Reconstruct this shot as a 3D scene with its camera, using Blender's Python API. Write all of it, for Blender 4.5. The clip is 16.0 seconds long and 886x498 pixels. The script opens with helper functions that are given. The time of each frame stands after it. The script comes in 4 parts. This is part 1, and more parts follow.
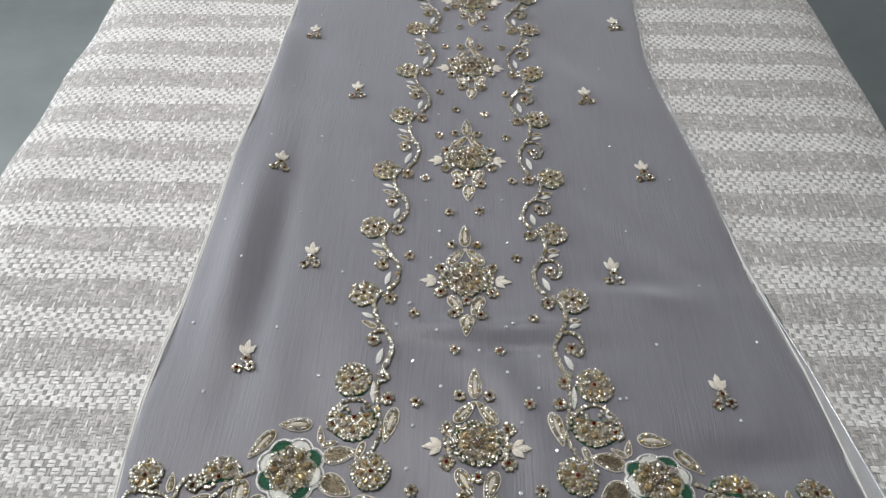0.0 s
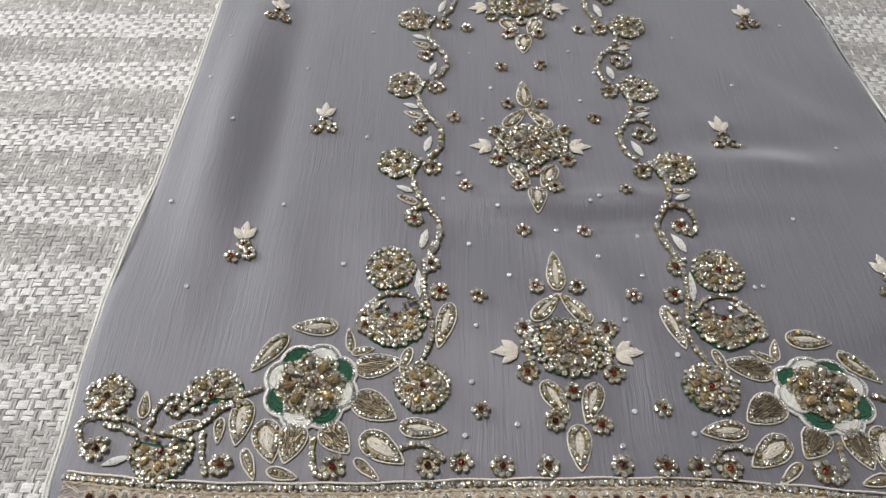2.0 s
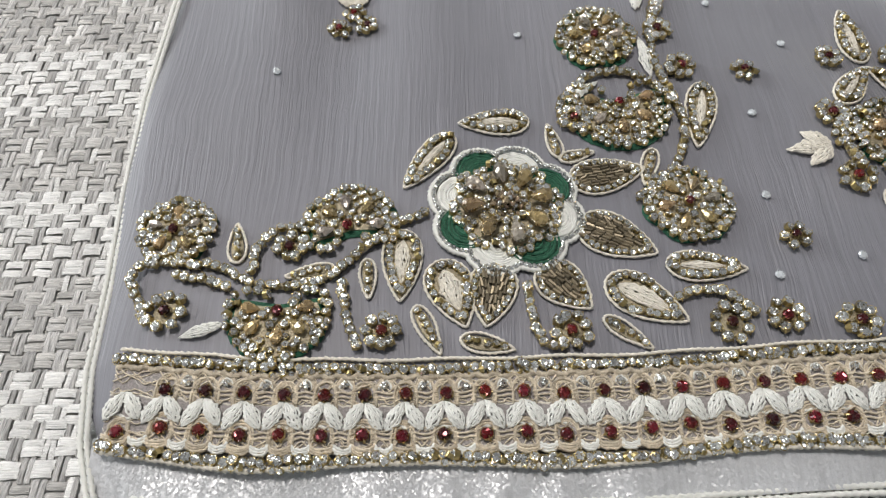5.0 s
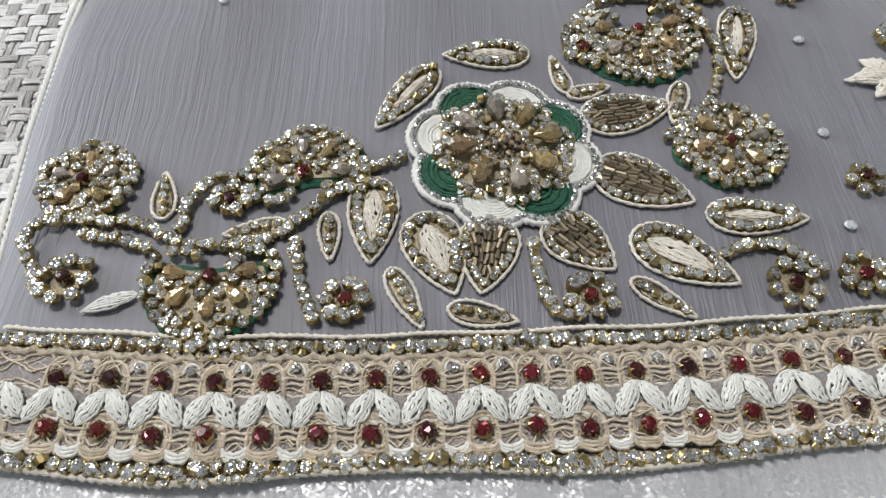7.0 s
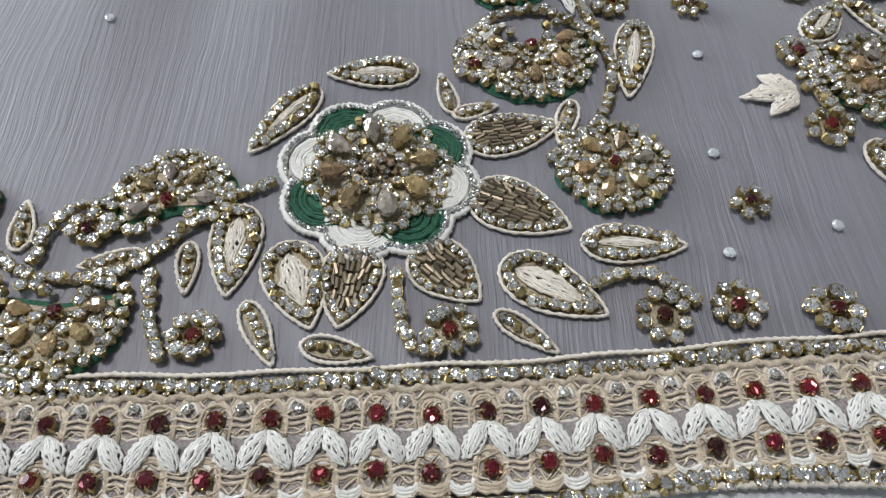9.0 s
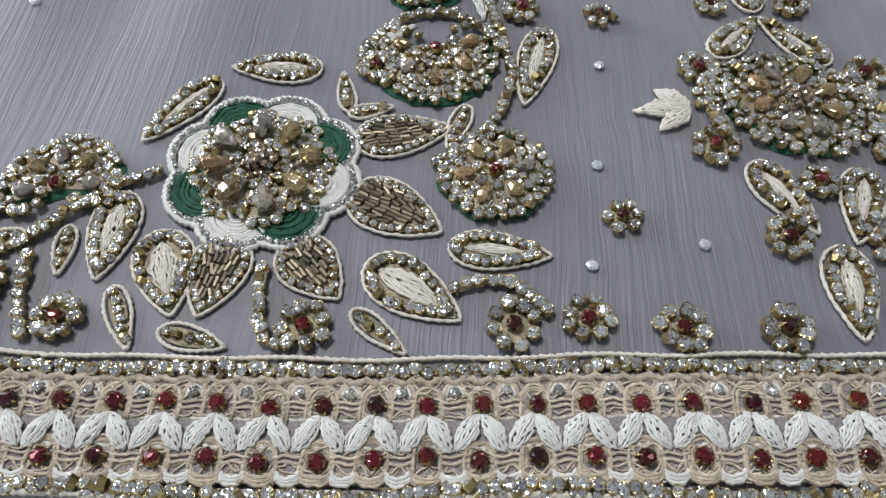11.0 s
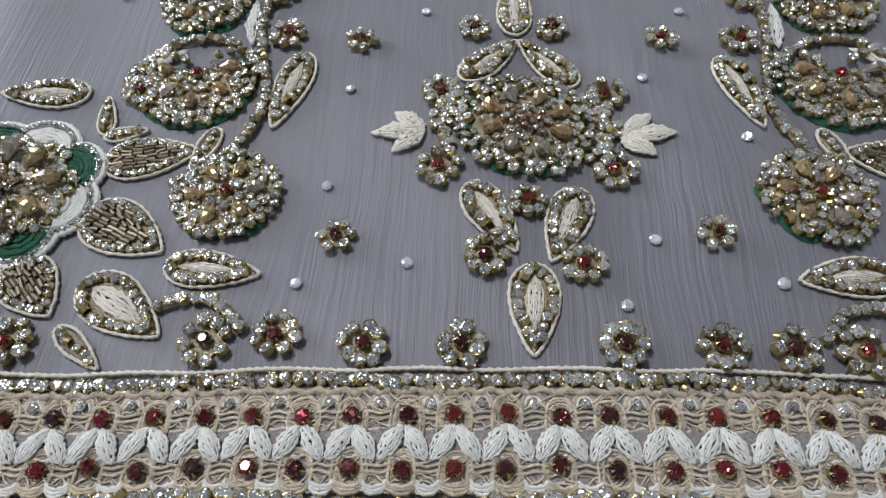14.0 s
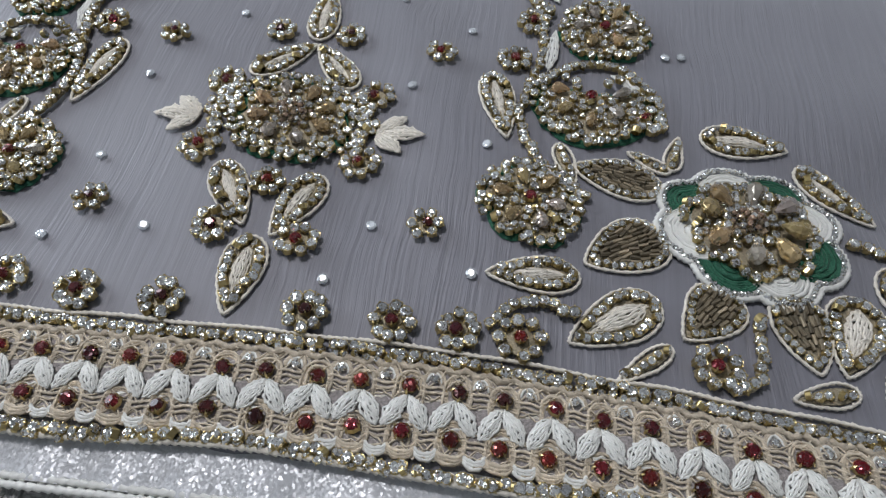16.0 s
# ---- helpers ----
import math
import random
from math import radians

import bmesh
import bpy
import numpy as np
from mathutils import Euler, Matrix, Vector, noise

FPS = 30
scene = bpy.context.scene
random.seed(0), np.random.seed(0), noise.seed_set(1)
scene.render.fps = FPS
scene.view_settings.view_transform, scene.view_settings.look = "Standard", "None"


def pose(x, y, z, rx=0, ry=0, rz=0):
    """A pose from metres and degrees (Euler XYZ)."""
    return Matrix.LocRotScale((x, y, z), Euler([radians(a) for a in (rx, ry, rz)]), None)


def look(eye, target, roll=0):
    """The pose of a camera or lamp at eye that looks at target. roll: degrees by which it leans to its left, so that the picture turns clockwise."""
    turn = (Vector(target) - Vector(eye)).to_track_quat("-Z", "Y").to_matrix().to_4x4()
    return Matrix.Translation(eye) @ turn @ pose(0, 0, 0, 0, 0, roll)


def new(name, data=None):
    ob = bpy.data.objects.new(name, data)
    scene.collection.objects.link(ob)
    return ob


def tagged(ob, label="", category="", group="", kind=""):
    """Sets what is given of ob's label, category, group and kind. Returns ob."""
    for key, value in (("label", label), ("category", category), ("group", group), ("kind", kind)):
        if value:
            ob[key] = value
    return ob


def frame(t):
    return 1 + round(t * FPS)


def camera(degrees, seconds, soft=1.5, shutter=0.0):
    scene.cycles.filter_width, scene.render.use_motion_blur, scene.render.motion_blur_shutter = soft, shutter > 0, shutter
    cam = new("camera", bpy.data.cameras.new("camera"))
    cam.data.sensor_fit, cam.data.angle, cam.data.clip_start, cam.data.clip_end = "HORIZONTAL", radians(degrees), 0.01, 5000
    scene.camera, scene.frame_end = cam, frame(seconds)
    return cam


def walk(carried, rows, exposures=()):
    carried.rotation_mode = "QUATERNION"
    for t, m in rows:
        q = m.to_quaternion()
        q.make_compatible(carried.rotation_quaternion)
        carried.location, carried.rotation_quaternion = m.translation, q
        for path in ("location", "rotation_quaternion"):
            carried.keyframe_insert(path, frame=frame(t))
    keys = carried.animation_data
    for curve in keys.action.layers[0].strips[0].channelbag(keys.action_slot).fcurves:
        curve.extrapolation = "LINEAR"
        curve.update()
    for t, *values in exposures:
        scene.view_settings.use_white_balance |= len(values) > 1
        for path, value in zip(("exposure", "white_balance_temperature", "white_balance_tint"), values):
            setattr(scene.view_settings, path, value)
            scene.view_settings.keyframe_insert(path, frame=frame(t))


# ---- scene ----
cam = camera(66.0, 16.0, soft=1.3)
PATH = [
    (0, (-0.025, -0.129, 0.577), (-0.058, 1.171, -0.943), 0.2),
    (0.5, (-0.033, -0.117, 0.524), (-0.069, 1.182, -0.996), -0.3),
    (1, (-0.048, -0.111, 0.476), (-0.045, 1.171, -1.059), 1.3),
    (1.5, (-0.058, -0.093, 0.438), (-0.076, 1.125, -1.148), -0.1),
    (2, (-0.079, -0.079, 0.394), (-0.09, 1.118, -1.208), 0.1),
    (2.5, (-0.098, -0.068, 0.341), (-0.138, 1.079, -1.297), -1.3),
    (3, (-0.128, -0.062, 0.303), (-0.16, 1.059, -1.353), -1.8),
    (3.5, (-0.149, -0.056, 0.278), (-0.151, 1.028, -1.402), -1.0),
    (4, (-0.17, -0.045, 0.257), (-0.149, 1.001, -1.448), -0.3),
    (4.5, (-0.184, -0.041, 0.24), (-0.173, 0.979, -1.48), -0.5),
    (5, (-0.188, -0.039, 0.216), (-0.184, 0.985, -1.502), -0.9),
    (7.3, (-0.184, -0.028, 0.16), (-0.154, 1.043, -1.529), -0.6),
    (7.5, (-0.179, -0.027, 0.16), (-0.16, 1.044, -1.529), -1.3),
    (8, (-0.166, -0.021, 0.16), (-0.15, 1.034, -1.539), -1.6),
    (8.2, (-0.162, -0.02, 0.16), (-0.141, 1.036, -1.538), -1.5),
    (10.5, (-0.114, -0.018, 0.162), (-0.158, 1.023, -1.545), -1.8),
    (11, (-0.103, -0.018, 0.164), (-0.158, 1.013, -1.549), -1.5),
    (11.5, (-0.091, -0.019, 0.163), (-0.144, 1.014, -1.548), -1.4),
    (12, (-0.077, -0.021, 0.166), (-0.137, 1.016, -1.543), -1.6),
    (12.5, (-0.064, -0.02, 0.169), (-0.141, 1.017, -1.539), -2.4),
    (13, (-0.044, -0.018, 0.168), (-0.111, 1.017, -1.542), -2.0),
    (13.5, (-0.029, -0.019, 0.168), (-0.108, 1.031, -1.533), -2.8),
    (14, (-0.017, -0.017, 0.17), (-0.1, 1.037, -1.527), -3.0),
    (14.5, (0.009, -0.017, 0.169), (-0.094, 1.071, -1.506), -3.8),
    (15, (0.026, -0.02, 0.17), (-0.025, 1.095, -1.489), -0.2),
    (15.5, (0.044, -0.026, 0.174), (-0.049, 1.099, -1.478), -0.3),
    (16, (0.076, -0.033, 0.176), (-0.072, 1.089, -1.472), -0.2),
]
walk(cam, [(t, look(eye, target, roll)) for t, eye, target, roll in PATH],
     exposures=[(0, -0.05, 6850, 13), (1.5, -0.04, 7000, 14), (3.5, 0.02, 7100, 13), (7.5, 0.05, 6750, 13), (11, -0.02, 6500, 14), (16, -0.17, 6400, 14)])
# end of path

SEATED = random.Random(7)

# ---- light ----
world = bpy.data.worlds.new("world")
scene.world = world
world.use_nodes = True
wn = world.node_tree.nodes
sky = wn.new("ShaderNodeTexSky")
sky.sky_type, sky.sun_disc, sky.sun_elevation, sky.sun_rotation = "NISHITA", False, radians(35), radians(120)
world.node_tree.links.new(sky.outputs[0], wn["Background"].inputs[0])
wn["Background"].inputs[1].default_value = 0.1


def area_lamp(name, eye, target, width, height, watts, colour):
    data = bpy.data.lights.new(name, "AREA")
    data.shape, data.size, data.size_y, data.energy, data.color = "RECTANGLE", width, height, watts, colour
    ob = new(name, data)
    ob.matrix_world = look(eye, target)
    return ob


# Side light from the west, added for illumination; no source is visible there.
area_lamp("added_west_light", (-2.28, 1.3, 0.75), (0, 0.5, 0.1), 1.3, 1.2, 38, (0.84, 0.93, 1.0))
# Overhead light, added and placed to suit the brightness; its source is unseen.
area_lamp("added_overhead_light", (-0.6, 0.6, 1.86), (-0.6, 0.6, 0), 0.4, 0.4, 25, (0.97, 0.98, 1.0))


# ---- materials ----
def material(name, colour, rough=0.6, metal=0.0, vary=0.0, hue=0.0, coat=0.0, sheen=0.0, spec=0.5, clear=0.0):
    """A principled material whose colour varies from piece to piece by vary."""
    m = bpy.data.materials.new(name)
    m.use_nodes = True
    nt = m.node_tree
    b = nt.nodes["Principled BSDF"]
    b.inputs["Base Color"].default_value = (*colour, 1)
    b.inputs["Roughness"].default_value, b.inputs["Metallic"].default_value = rough, metal
    b.inputs["Coat Weight"].default_value, b.inputs["Sheen Weight"].default_value = coat, sheen
    b.inputs["Specular IOR Level"].default_value = spec
    b.inputs["Transmission Weight"].default_value = clear
    if coat:
        b.inputs["Coat Roughness"].default_value = 0.04
    if vary:
        info, geo = nt.nodes.new("ShaderNodeObjectInfo"), nt.nodes.new("ShaderNodeNewGeometry")
        add, frac = nt.nodes.new("ShaderNodeMath"), nt.nodes.new("ShaderNodeMath")
        add.operation, frac.operation = "ADD", "FRACT"
        nt.links.new(info.outputs["Random"], add.inputs[0])
        nt.links.new(geo.outputs["Random Per Island"], add.inputs[1])
        nt.links.new(add.outputs[0], frac.inputs[0])
        hsv = nt.nodes.new("ShaderNodeHueSaturation")
        hsv.inputs["Color"].default_value = (*colour, 1)
        mr = nt.nodes.new("ShaderNodeMapRange")
        mr.inputs["To Min"].default_value, mr.inputs["To Max"].default_value = 1 - vary, 1 + vary
        nt.links.new(frac.outputs[0], mr.inputs[0])
        nt.links.new(mr.outputs[0], hsv.inputs["Value"])
        if hue:
            mh = nt.nodes.new("ShaderNodeMapRange")
            mh.inputs["To Min"].default_value, mh.inputs["To Max"].default_value = 0.5 - hue, 0.5 + hue
            m7 = nt.nodes.new("ShaderNodeMath")
            m7.operation = "MULTIPLY"
            m7.inputs[1].default_value = 7.13
            f2 = nt.nodes.new("ShaderNodeMath")
            f2.operation = "FRACT"
            nt.links.new(frac.outputs[0], m7.inputs[0])
            nt.links.new(m7.outputs[0], f2.inputs[0])
            nt.links.new(f2.outputs[0], mh.inputs[0])
            nt.links.new(mh.outputs[0], hsv.inputs["Hue"])
        nt.links.new(hsv.outputs[0], b.inputs["Base Color"])
    return m


def node(m, kind, **values):
    n = m.node_tree.nodes.new(kind)
    for k, v in values.items():
        n.inputs[k.replace("_", " ")].default_value = v
    return n


def textured(m, scale, stretch=(1, 1, 1), bump=0.3, distance=0.001, tint=0.15, second=None):
    """Adds grain: a noise in metres, stretched, that drives a bump and a slight change of colour."""
    nt, b = m.node_tree, m.node_tree.nodes["Principled BSDF"]
    co = nt.nodes.new("ShaderNodeTexCoord")
    mp = nt.nodes.new("ShaderNodeMapping")
    mp.inputs["Scale"].default_value = stretch
    nz = node(m, "ShaderNodeTexNoise", Scale=scale, Detail=4.0, Roughness=0.6)
    nt.links.new(co.outputs["Object"], mp.inputs[0])
    nt.links.new(mp.outputs[0], nz.inputs["Vector"])
    bp = node(m, "ShaderNodeBump", Strength=bump, Distance=distance)
    nt.links.new(nz.outputs["Fac"], bp.inputs["Height"])
    nt.links.new(bp.outputs[0], b.inputs["Normal"])
    mix = nt.nodes.new("ShaderNodeMix")
    mix.data_type, mix.blend_type = "RGBA", "MULTIPLY"
    mix.inputs["Factor"].default_value = 1.0
    src = b.inputs["Base Color"]
    if src.links:
        nt.links.new(src.links[0].from_socket, mix.inputs[6])
    else:
        mix.inputs[6].default_value = src.default_value
    ramp = nt.nodes.new("ShaderNodeMapRange")
    ramp.inputs["From Min"].default_value, ramp.inputs["From Max"].default_value = 0.3, 0.7
    ramp.inputs["To Min"].default_value, ramp.inputs["To Max"].default_value = 1 - tint, 1 + tint
    nt.links.new(nz.outputs["Fac"], ramp.inputs[0])
    last = ramp.outputs[0]
    if second:
        n2 = node(m, "ShaderNodeTexNoise", Scale=second, Detail=3.0)
        nt.links.new(co.outputs["Object"], n2.inputs["Vector"])
        r2 = nt.nodes.new("ShaderNodeMapRange")
        r2.inputs["From Min"].default_value, r2.inputs["From Max"].default_value = 0.3, 0.7
        r2.inputs["To Min"].default_value, r2.inputs["To Max"].default_value = 1 - tint * 0.7, 1 + tint * 0.7
        nt.links.new(n2.outputs["Fac"], r2.inputs[0])
        mul = nt.nodes.new("ShaderNodeMath")
        mul.operation = "MULTIPLY"
        nt.links.new(last, mul.inputs[0])
        nt.links.new(r2.outputs[0], mul.inputs[1])
        last = mul.outputs[0]
    nt.links.new(last, mix.inputs[7])
    nt.links.new(mix.outputs[2], b.inputs["Base Color"])
    return m


def cut(m, scale, strength):
    """Gives a stone its many small inner facets: each cell of a cellular pattern leans its own way."""
    nt, b = m.node_tree, m.node_tree.nodes["Principled BSDF"]
    geo = nt.nodes.new("ShaderNodeNewGeometry")
    vor = node(m, "ShaderNodeTexVoronoi", Scale=scale)
    nt.links.new(geo.outputs["Position"], vor.inputs["Vector"])
    sub, mul, add, norm = (nt.nodes.new("ShaderNodeVectorMath") for _ in range(4))
    sub.operation, mul.operation, add.operation, norm.operation = "SUBTRACT", "SCALE", "ADD", "NORMALIZE"
    sub.inputs[1].default_value = (0.5, 0.5, 0.5)
    mul.inputs["Scale"].default_value = strength
    nt.links.new(vor.outputs["Color"], sub.inputs[0])
    nt.links.new(sub.outputs[0], mul.inputs[0])
    nt.links.new(mul.outputs[0], add.inputs[0])
    nt.links.new(geo.outputs["Normal"], add.inputs[1])
    nt.links.new(add.outputs[0], norm.inputs[0])
    nt.links.new(norm.outputs[0], b.inputs["Normal"])
    return m


CRYSTAL, CUP, RED, AMBER, BUGLE, BEAD, SILVER, CREAM, WHITE, GREEN, BEIGE, SEQUIN, NET, PALE, GROUND = range(15)
MATS = [
    cut(material("crystal", (0.76, 0.76, 0.735), 0.09, 0.86, 0.3, 0.02), 1900, 1.3),
    material("gilt_setting", (0.50, 0.395, 0.18), 0.3, 0.9, 0.3),
    cut(material("red_crystal", (0.11, 0.005, 0.006), 0.06, 0.5, 0.7, 0.008, coat=0.7), 800, 1.2),
    cut(material("amber_crystal", (0.56, 0.40, 0.20), 0.10, 0.5, 0.3, 0.015, coat=1.0, clear=0.3), 700, 0.9),
    material("bugle_bead", (0.20, 0.165, 0.11), 0.42, 0.45, 0.5),
    cut(material("brown_bead", (0.34, 0.25, 0.165), 0.12, 0.6, 0.5, 0.02, coat=0.8), 1300, 0.9),
    textured(material("silver_cord", (0.48, 0.50, 0.52), 0.32, 0.5, 0.12), 1500, bump=0.3, distance=0.0002),
    textured(material("cream_thread", (0.69, 0.65, 0.565), 0.8, sheen=0.3, vary=0.08), 900, bump=0.5, distance=0.0003),
    textured(material("white_thread", (0.70, 0.705, 0.665), 0.7, sheen=0.3, vary=0.06), 900, bump=0.4, distance=0.0002, tint=0.06),
    textured(material("green_felt", (0.014, 0.10, 0.055), 0.85, sheen=0.1, vary=0.15), 1400, bump=0.8, distance=0.0005, tint=0.4),
    textured(material("beige_wool", (0.53, 0.455, 0.345), 0.85, sheen=0.4, vary=0.18), 700, bump=0.8, distance=0.0006, tint=0.3),
    cut(material("sequin", (0.80, 0.84, 0.87), 0.10, 0.45, 0.15, coat=1.0), 700, 0.7),
    textured(material("dark_gilt_netting", (0.34, 0.295, 0.205), 0.45, 0.5), 1800, bump=0.8, distance=0.0004, tint=0.4),
    cut(material("smoky_crystal", (0.54, 0.47, 0.40), 0.10, 0.5, 0.3, 0.02, coat=1.0, clear=0.3), 700, 0.9),
    textured(material("taupe_net_ground", (0.30, 0.275, 0.265), 0.85, sheen=0.2), 1500, (1, 1, 1), 0.8, 0.0005, 0.4),
]
CHIFFON = material("grey_chiffon", (0.160, 0.160, 0.184), 0.5, 0.0, sheen=0.8, spec=0.5)


def crinkled(m):
    """Fine uneven crinkles that run along the cloth and wander a little, their light and shade also put into the
    colour.
    """
    nt, b = m.node_tree, m.node_tree.nodes["Principled BSDF"]
    co = nt.nodes.new("ShaderNodeTexCoord")
    wander = node(m, "ShaderNodeTexNoise", Scale=14.0, Detail=3.0)
    shift = nt.nodes.new("ShaderNodeVectorMath")
    shift.operation = "SCALE"
    shift.inputs["Scale"].default_value = 0.010
    move = nt.nodes.new("ShaderNodeVectorMath")
    move.operation = "ADD"
    mp = nt.nodes.new("ShaderNodeMapping")
    mp.inputs["Scale"].default_value = (1.0, 0.025, 0.2)
    lines = node(m, "ShaderNodeTexNoise", Scale=620.0, Detail=3.0, Roughness=0.65)
    where = node(m, "ShaderNodeTexNoise", Scale=11.0, Detail=2.0)
    some = nt.nodes.new("ShaderNodeMapRange")
    some.inputs["From Min"].default_value, some.inputs["From Max"].default_value = 0.35, 0.7
    some.inputs["To Min"].default_value, some.inputs["To Max"].default_value = 0.25, 0.9
    bp = node(m, "ShaderNodeBump", Distance=0.0009)
    nt.links.new(co.outputs["Object"], wander.inputs["Vector"])
    nt.links.new(co.outputs["Object"], where.inputs["Vector"])
    nt.links.new(wander.outputs["Color"], shift.inputs[0])
    nt.links.new(co.outputs["Object"], move.inputs[0])
    nt.links.new(shift.outputs[0], move.inputs[1])
    nt.links.new(move.outputs[0], mp.inputs[0])
    nt.links.new(mp.outputs[0], lines.inputs["Vector"])
    nt.links.new(where.outputs["Fac"], some.inputs[0])
    nt.links.new(some.outputs[0], bp.inputs["Strength"])
    nt.links.new(lines.outputs["Fac"], bp.inputs["Height"])
    nt.links.new(bp.outputs[0], b.inputs["Normal"])
    # Crinkle shading painted into the base colour: raised lines paler, creases darker.
    hsv = nt.nodes.new("ShaderNodeHueSaturation")
    hsv.inputs["Color"].default_value = b.inputs["Base Color"].default_value
    val = nt.nodes.new("ShaderNodeMapRange")
    val.inputs["From Min"].default_value, val.inputs["From Max"].default_value = 0.3, 0.7
    val.inputs["To Min"].default_value, val.inputs["To Max"].default_value = 0.90, 1.10
    nt.links.new(lines.outputs["Fac"], val.inputs[0])
    nt.links.new(val.outputs[0], hsv.inputs["Value"])
    nt.links.new(hsv.outputs[0], b.inputs["Base Color"])


crinkled(CHIFFON)
SATIN = cut(textured(material("pale_satin", (0.52, 0.53, 0.545), 0.34, 0.15), 300, (2.0, 0.15, 1), 0.4, 0.0008, 0.1, second=2500), 1500, 0.35)
YARN_W = textured(material("white_yarn", (0.79, 0.79, 0.77), 0.9, vary=0.10), 600, (0.25, 4, 4), 1.0, 0.0006, 0.26)
YARN_G = textured(material("greige_yarn", (0.52, 0.51, 0.49), 0.9, vary=0.22), 600, (0.25, 4, 4), 1.0, 0.0006, 0.42)
YARN_D = textured(material("grey_warp_yarn", (0.48, 0.474, 0.462), 0.9, vary=0.26), 600, (4, 0.25, 4), 1.0, 0.0006, 0.42)
BACKING = textured(material("mattress_cloth", (0.50, 0.49, 0.475), 0.9), 300, bump=0.4)
FLOOR = textured(material("grey_floor", (0.20, 0.225, 0.225), 0.45), 6, bump=0.1, distance=0.002, tint=0.1, second=1.3)
PLASTER = textured(material("painted_plaster", (0.70, 0.71, 0.72), 0.9), 20, bump=0.1, tint=0.05)
GLOW = material("lamp_diffuser", (0.9, 0.9, 0.88), 0.5)
GLOW.node_tree.nodes["Principled BSDF"].inputs["Emission Color"].default_value = (1, 0.97, 0.92, 1)
GLOW.node_tree.nodes["Principled BSDF"].inputs["Emission Strength"].default_value = 6.0


# ---- mesh building ----
class Build:
    """Collects vertices and faces of one mesh."""

    def __init__(self):
        self.v, self.f, self.m = [], [], []

    def add(self, verts, faces, mats):
        n = len(self.v)
        self.v += verts
        self.f += [tuple(i + n for i in f) for f in faces]
        self.m += mats if isinstance(mats, list) else [mats] * len(faces)

    def stamp(self, shape, m):
        self.add([tuple(m @ v) for v in shape[0]], shape[1], shape[2])

    def tube(self, pts, radius, mat, sides=6, ribs=0.0, closed=False, flat=1.0):
        """A cord along pts; ribs: how much every second ring swells, for a twisted or beaded cord; radius may be a function of 0..1."""
        pts = [Vector(p) for p in pts]
        n, rings = len(pts), []
        for i, p in enumerate(pts):
            a = pts[i - 1] if (i or closed) else p
            b = pts[(i + 1) % n] if (i < n - 1 or closed) else p
            d = (b - a)
            d = d.normalized() if d.length > 1e-9 else Vector((1, 0, 0))
            side = d.cross(Vector((0, 0, 1)))
            side = side.normalized() if side.length > 1e-6 else Vector((1, 0, 0))
            up = side.cross(d)
            r = radius(i / (n - 1)) if callable(radius) else radius
            r *= 1 + ribs * (1 if i % 2 else -1)
            lean = ribs * r * (1 if i % 2 else -1)
            rings += [tuple(p + d * lean * math.cos(6.283 * k / sides) * 1.5 + (side * math.cos(6.283 * k / sides) + up * flat * math.sin(6.283 * k / sides)) * r)
                      for k in range(sides)]
        faces = []
        for i in range(n if closed else n - 1):
            j = (i + 1) % n
            faces += [(i * sides + k, i * sides + (k + 1) % sides, j * sides + (k + 1) % sides, j * sides + k) for k in range(sides)]
        if not closed:
            faces += [tuple(range(sides))[::-1], tuple((n - 1) * sides + k for k in range(sides))]
        self.add(rings, faces, mat)

    def mesh(self, name, mats, smooth=()):
        me = bpy.data.meshes.new(name)
        me.from_pydata(self.v, [], self.f)
        for x in mats:
            me.materials.append(x)
        me.polygons.foreach_set("material_index", self.m)
        if smooth is True:
            me.polygons.foreach_set("use_smooth", [True] * len(self.f))
        elif smooth:
            me.polygons.foreach_set("use_smooth", [k in smooth for k in self.m])
        me.update()
        return me


SMOOTH = (SILVER, CREAM, WHITE, GREEN, BEIGE)


def part(name, build, parent, label="", mats=MATS, smooth=SMOOTH, kind=""):
    ob = new(name, build.mesh(name, mats, smooth))
    ob.parent = parent
    return tagged(ob, label, kind=kind)


def box(name, x0, x1, y0, y1, z0, z1, mat, kind="structure", label="", category=""):
    b = Build()
    v = [(x, y, z) for z in (z0, z1) for y in (y0, y1) for x in (x0, x1)]
    b.add(v, [(0, 2, 3, 1), (4, 5, 7, 6), (0, 1, 5, 4), (2, 6, 7, 3), (0, 4, 6, 2), (1, 3, 7, 5)], 0)
    return tagged(new(name, b.mesh(name, [mat])), label, category, kind=kind)


# ---- beads, about 1 across, lying on z = 0 ----
def ring(r, z, n, turn=0.0):
    return [Vector((r * math.cos(6.2832 * (k + turn) / n), r * math.sin(6.2832 * (k + turn) / n), z)) for k in range(n)]


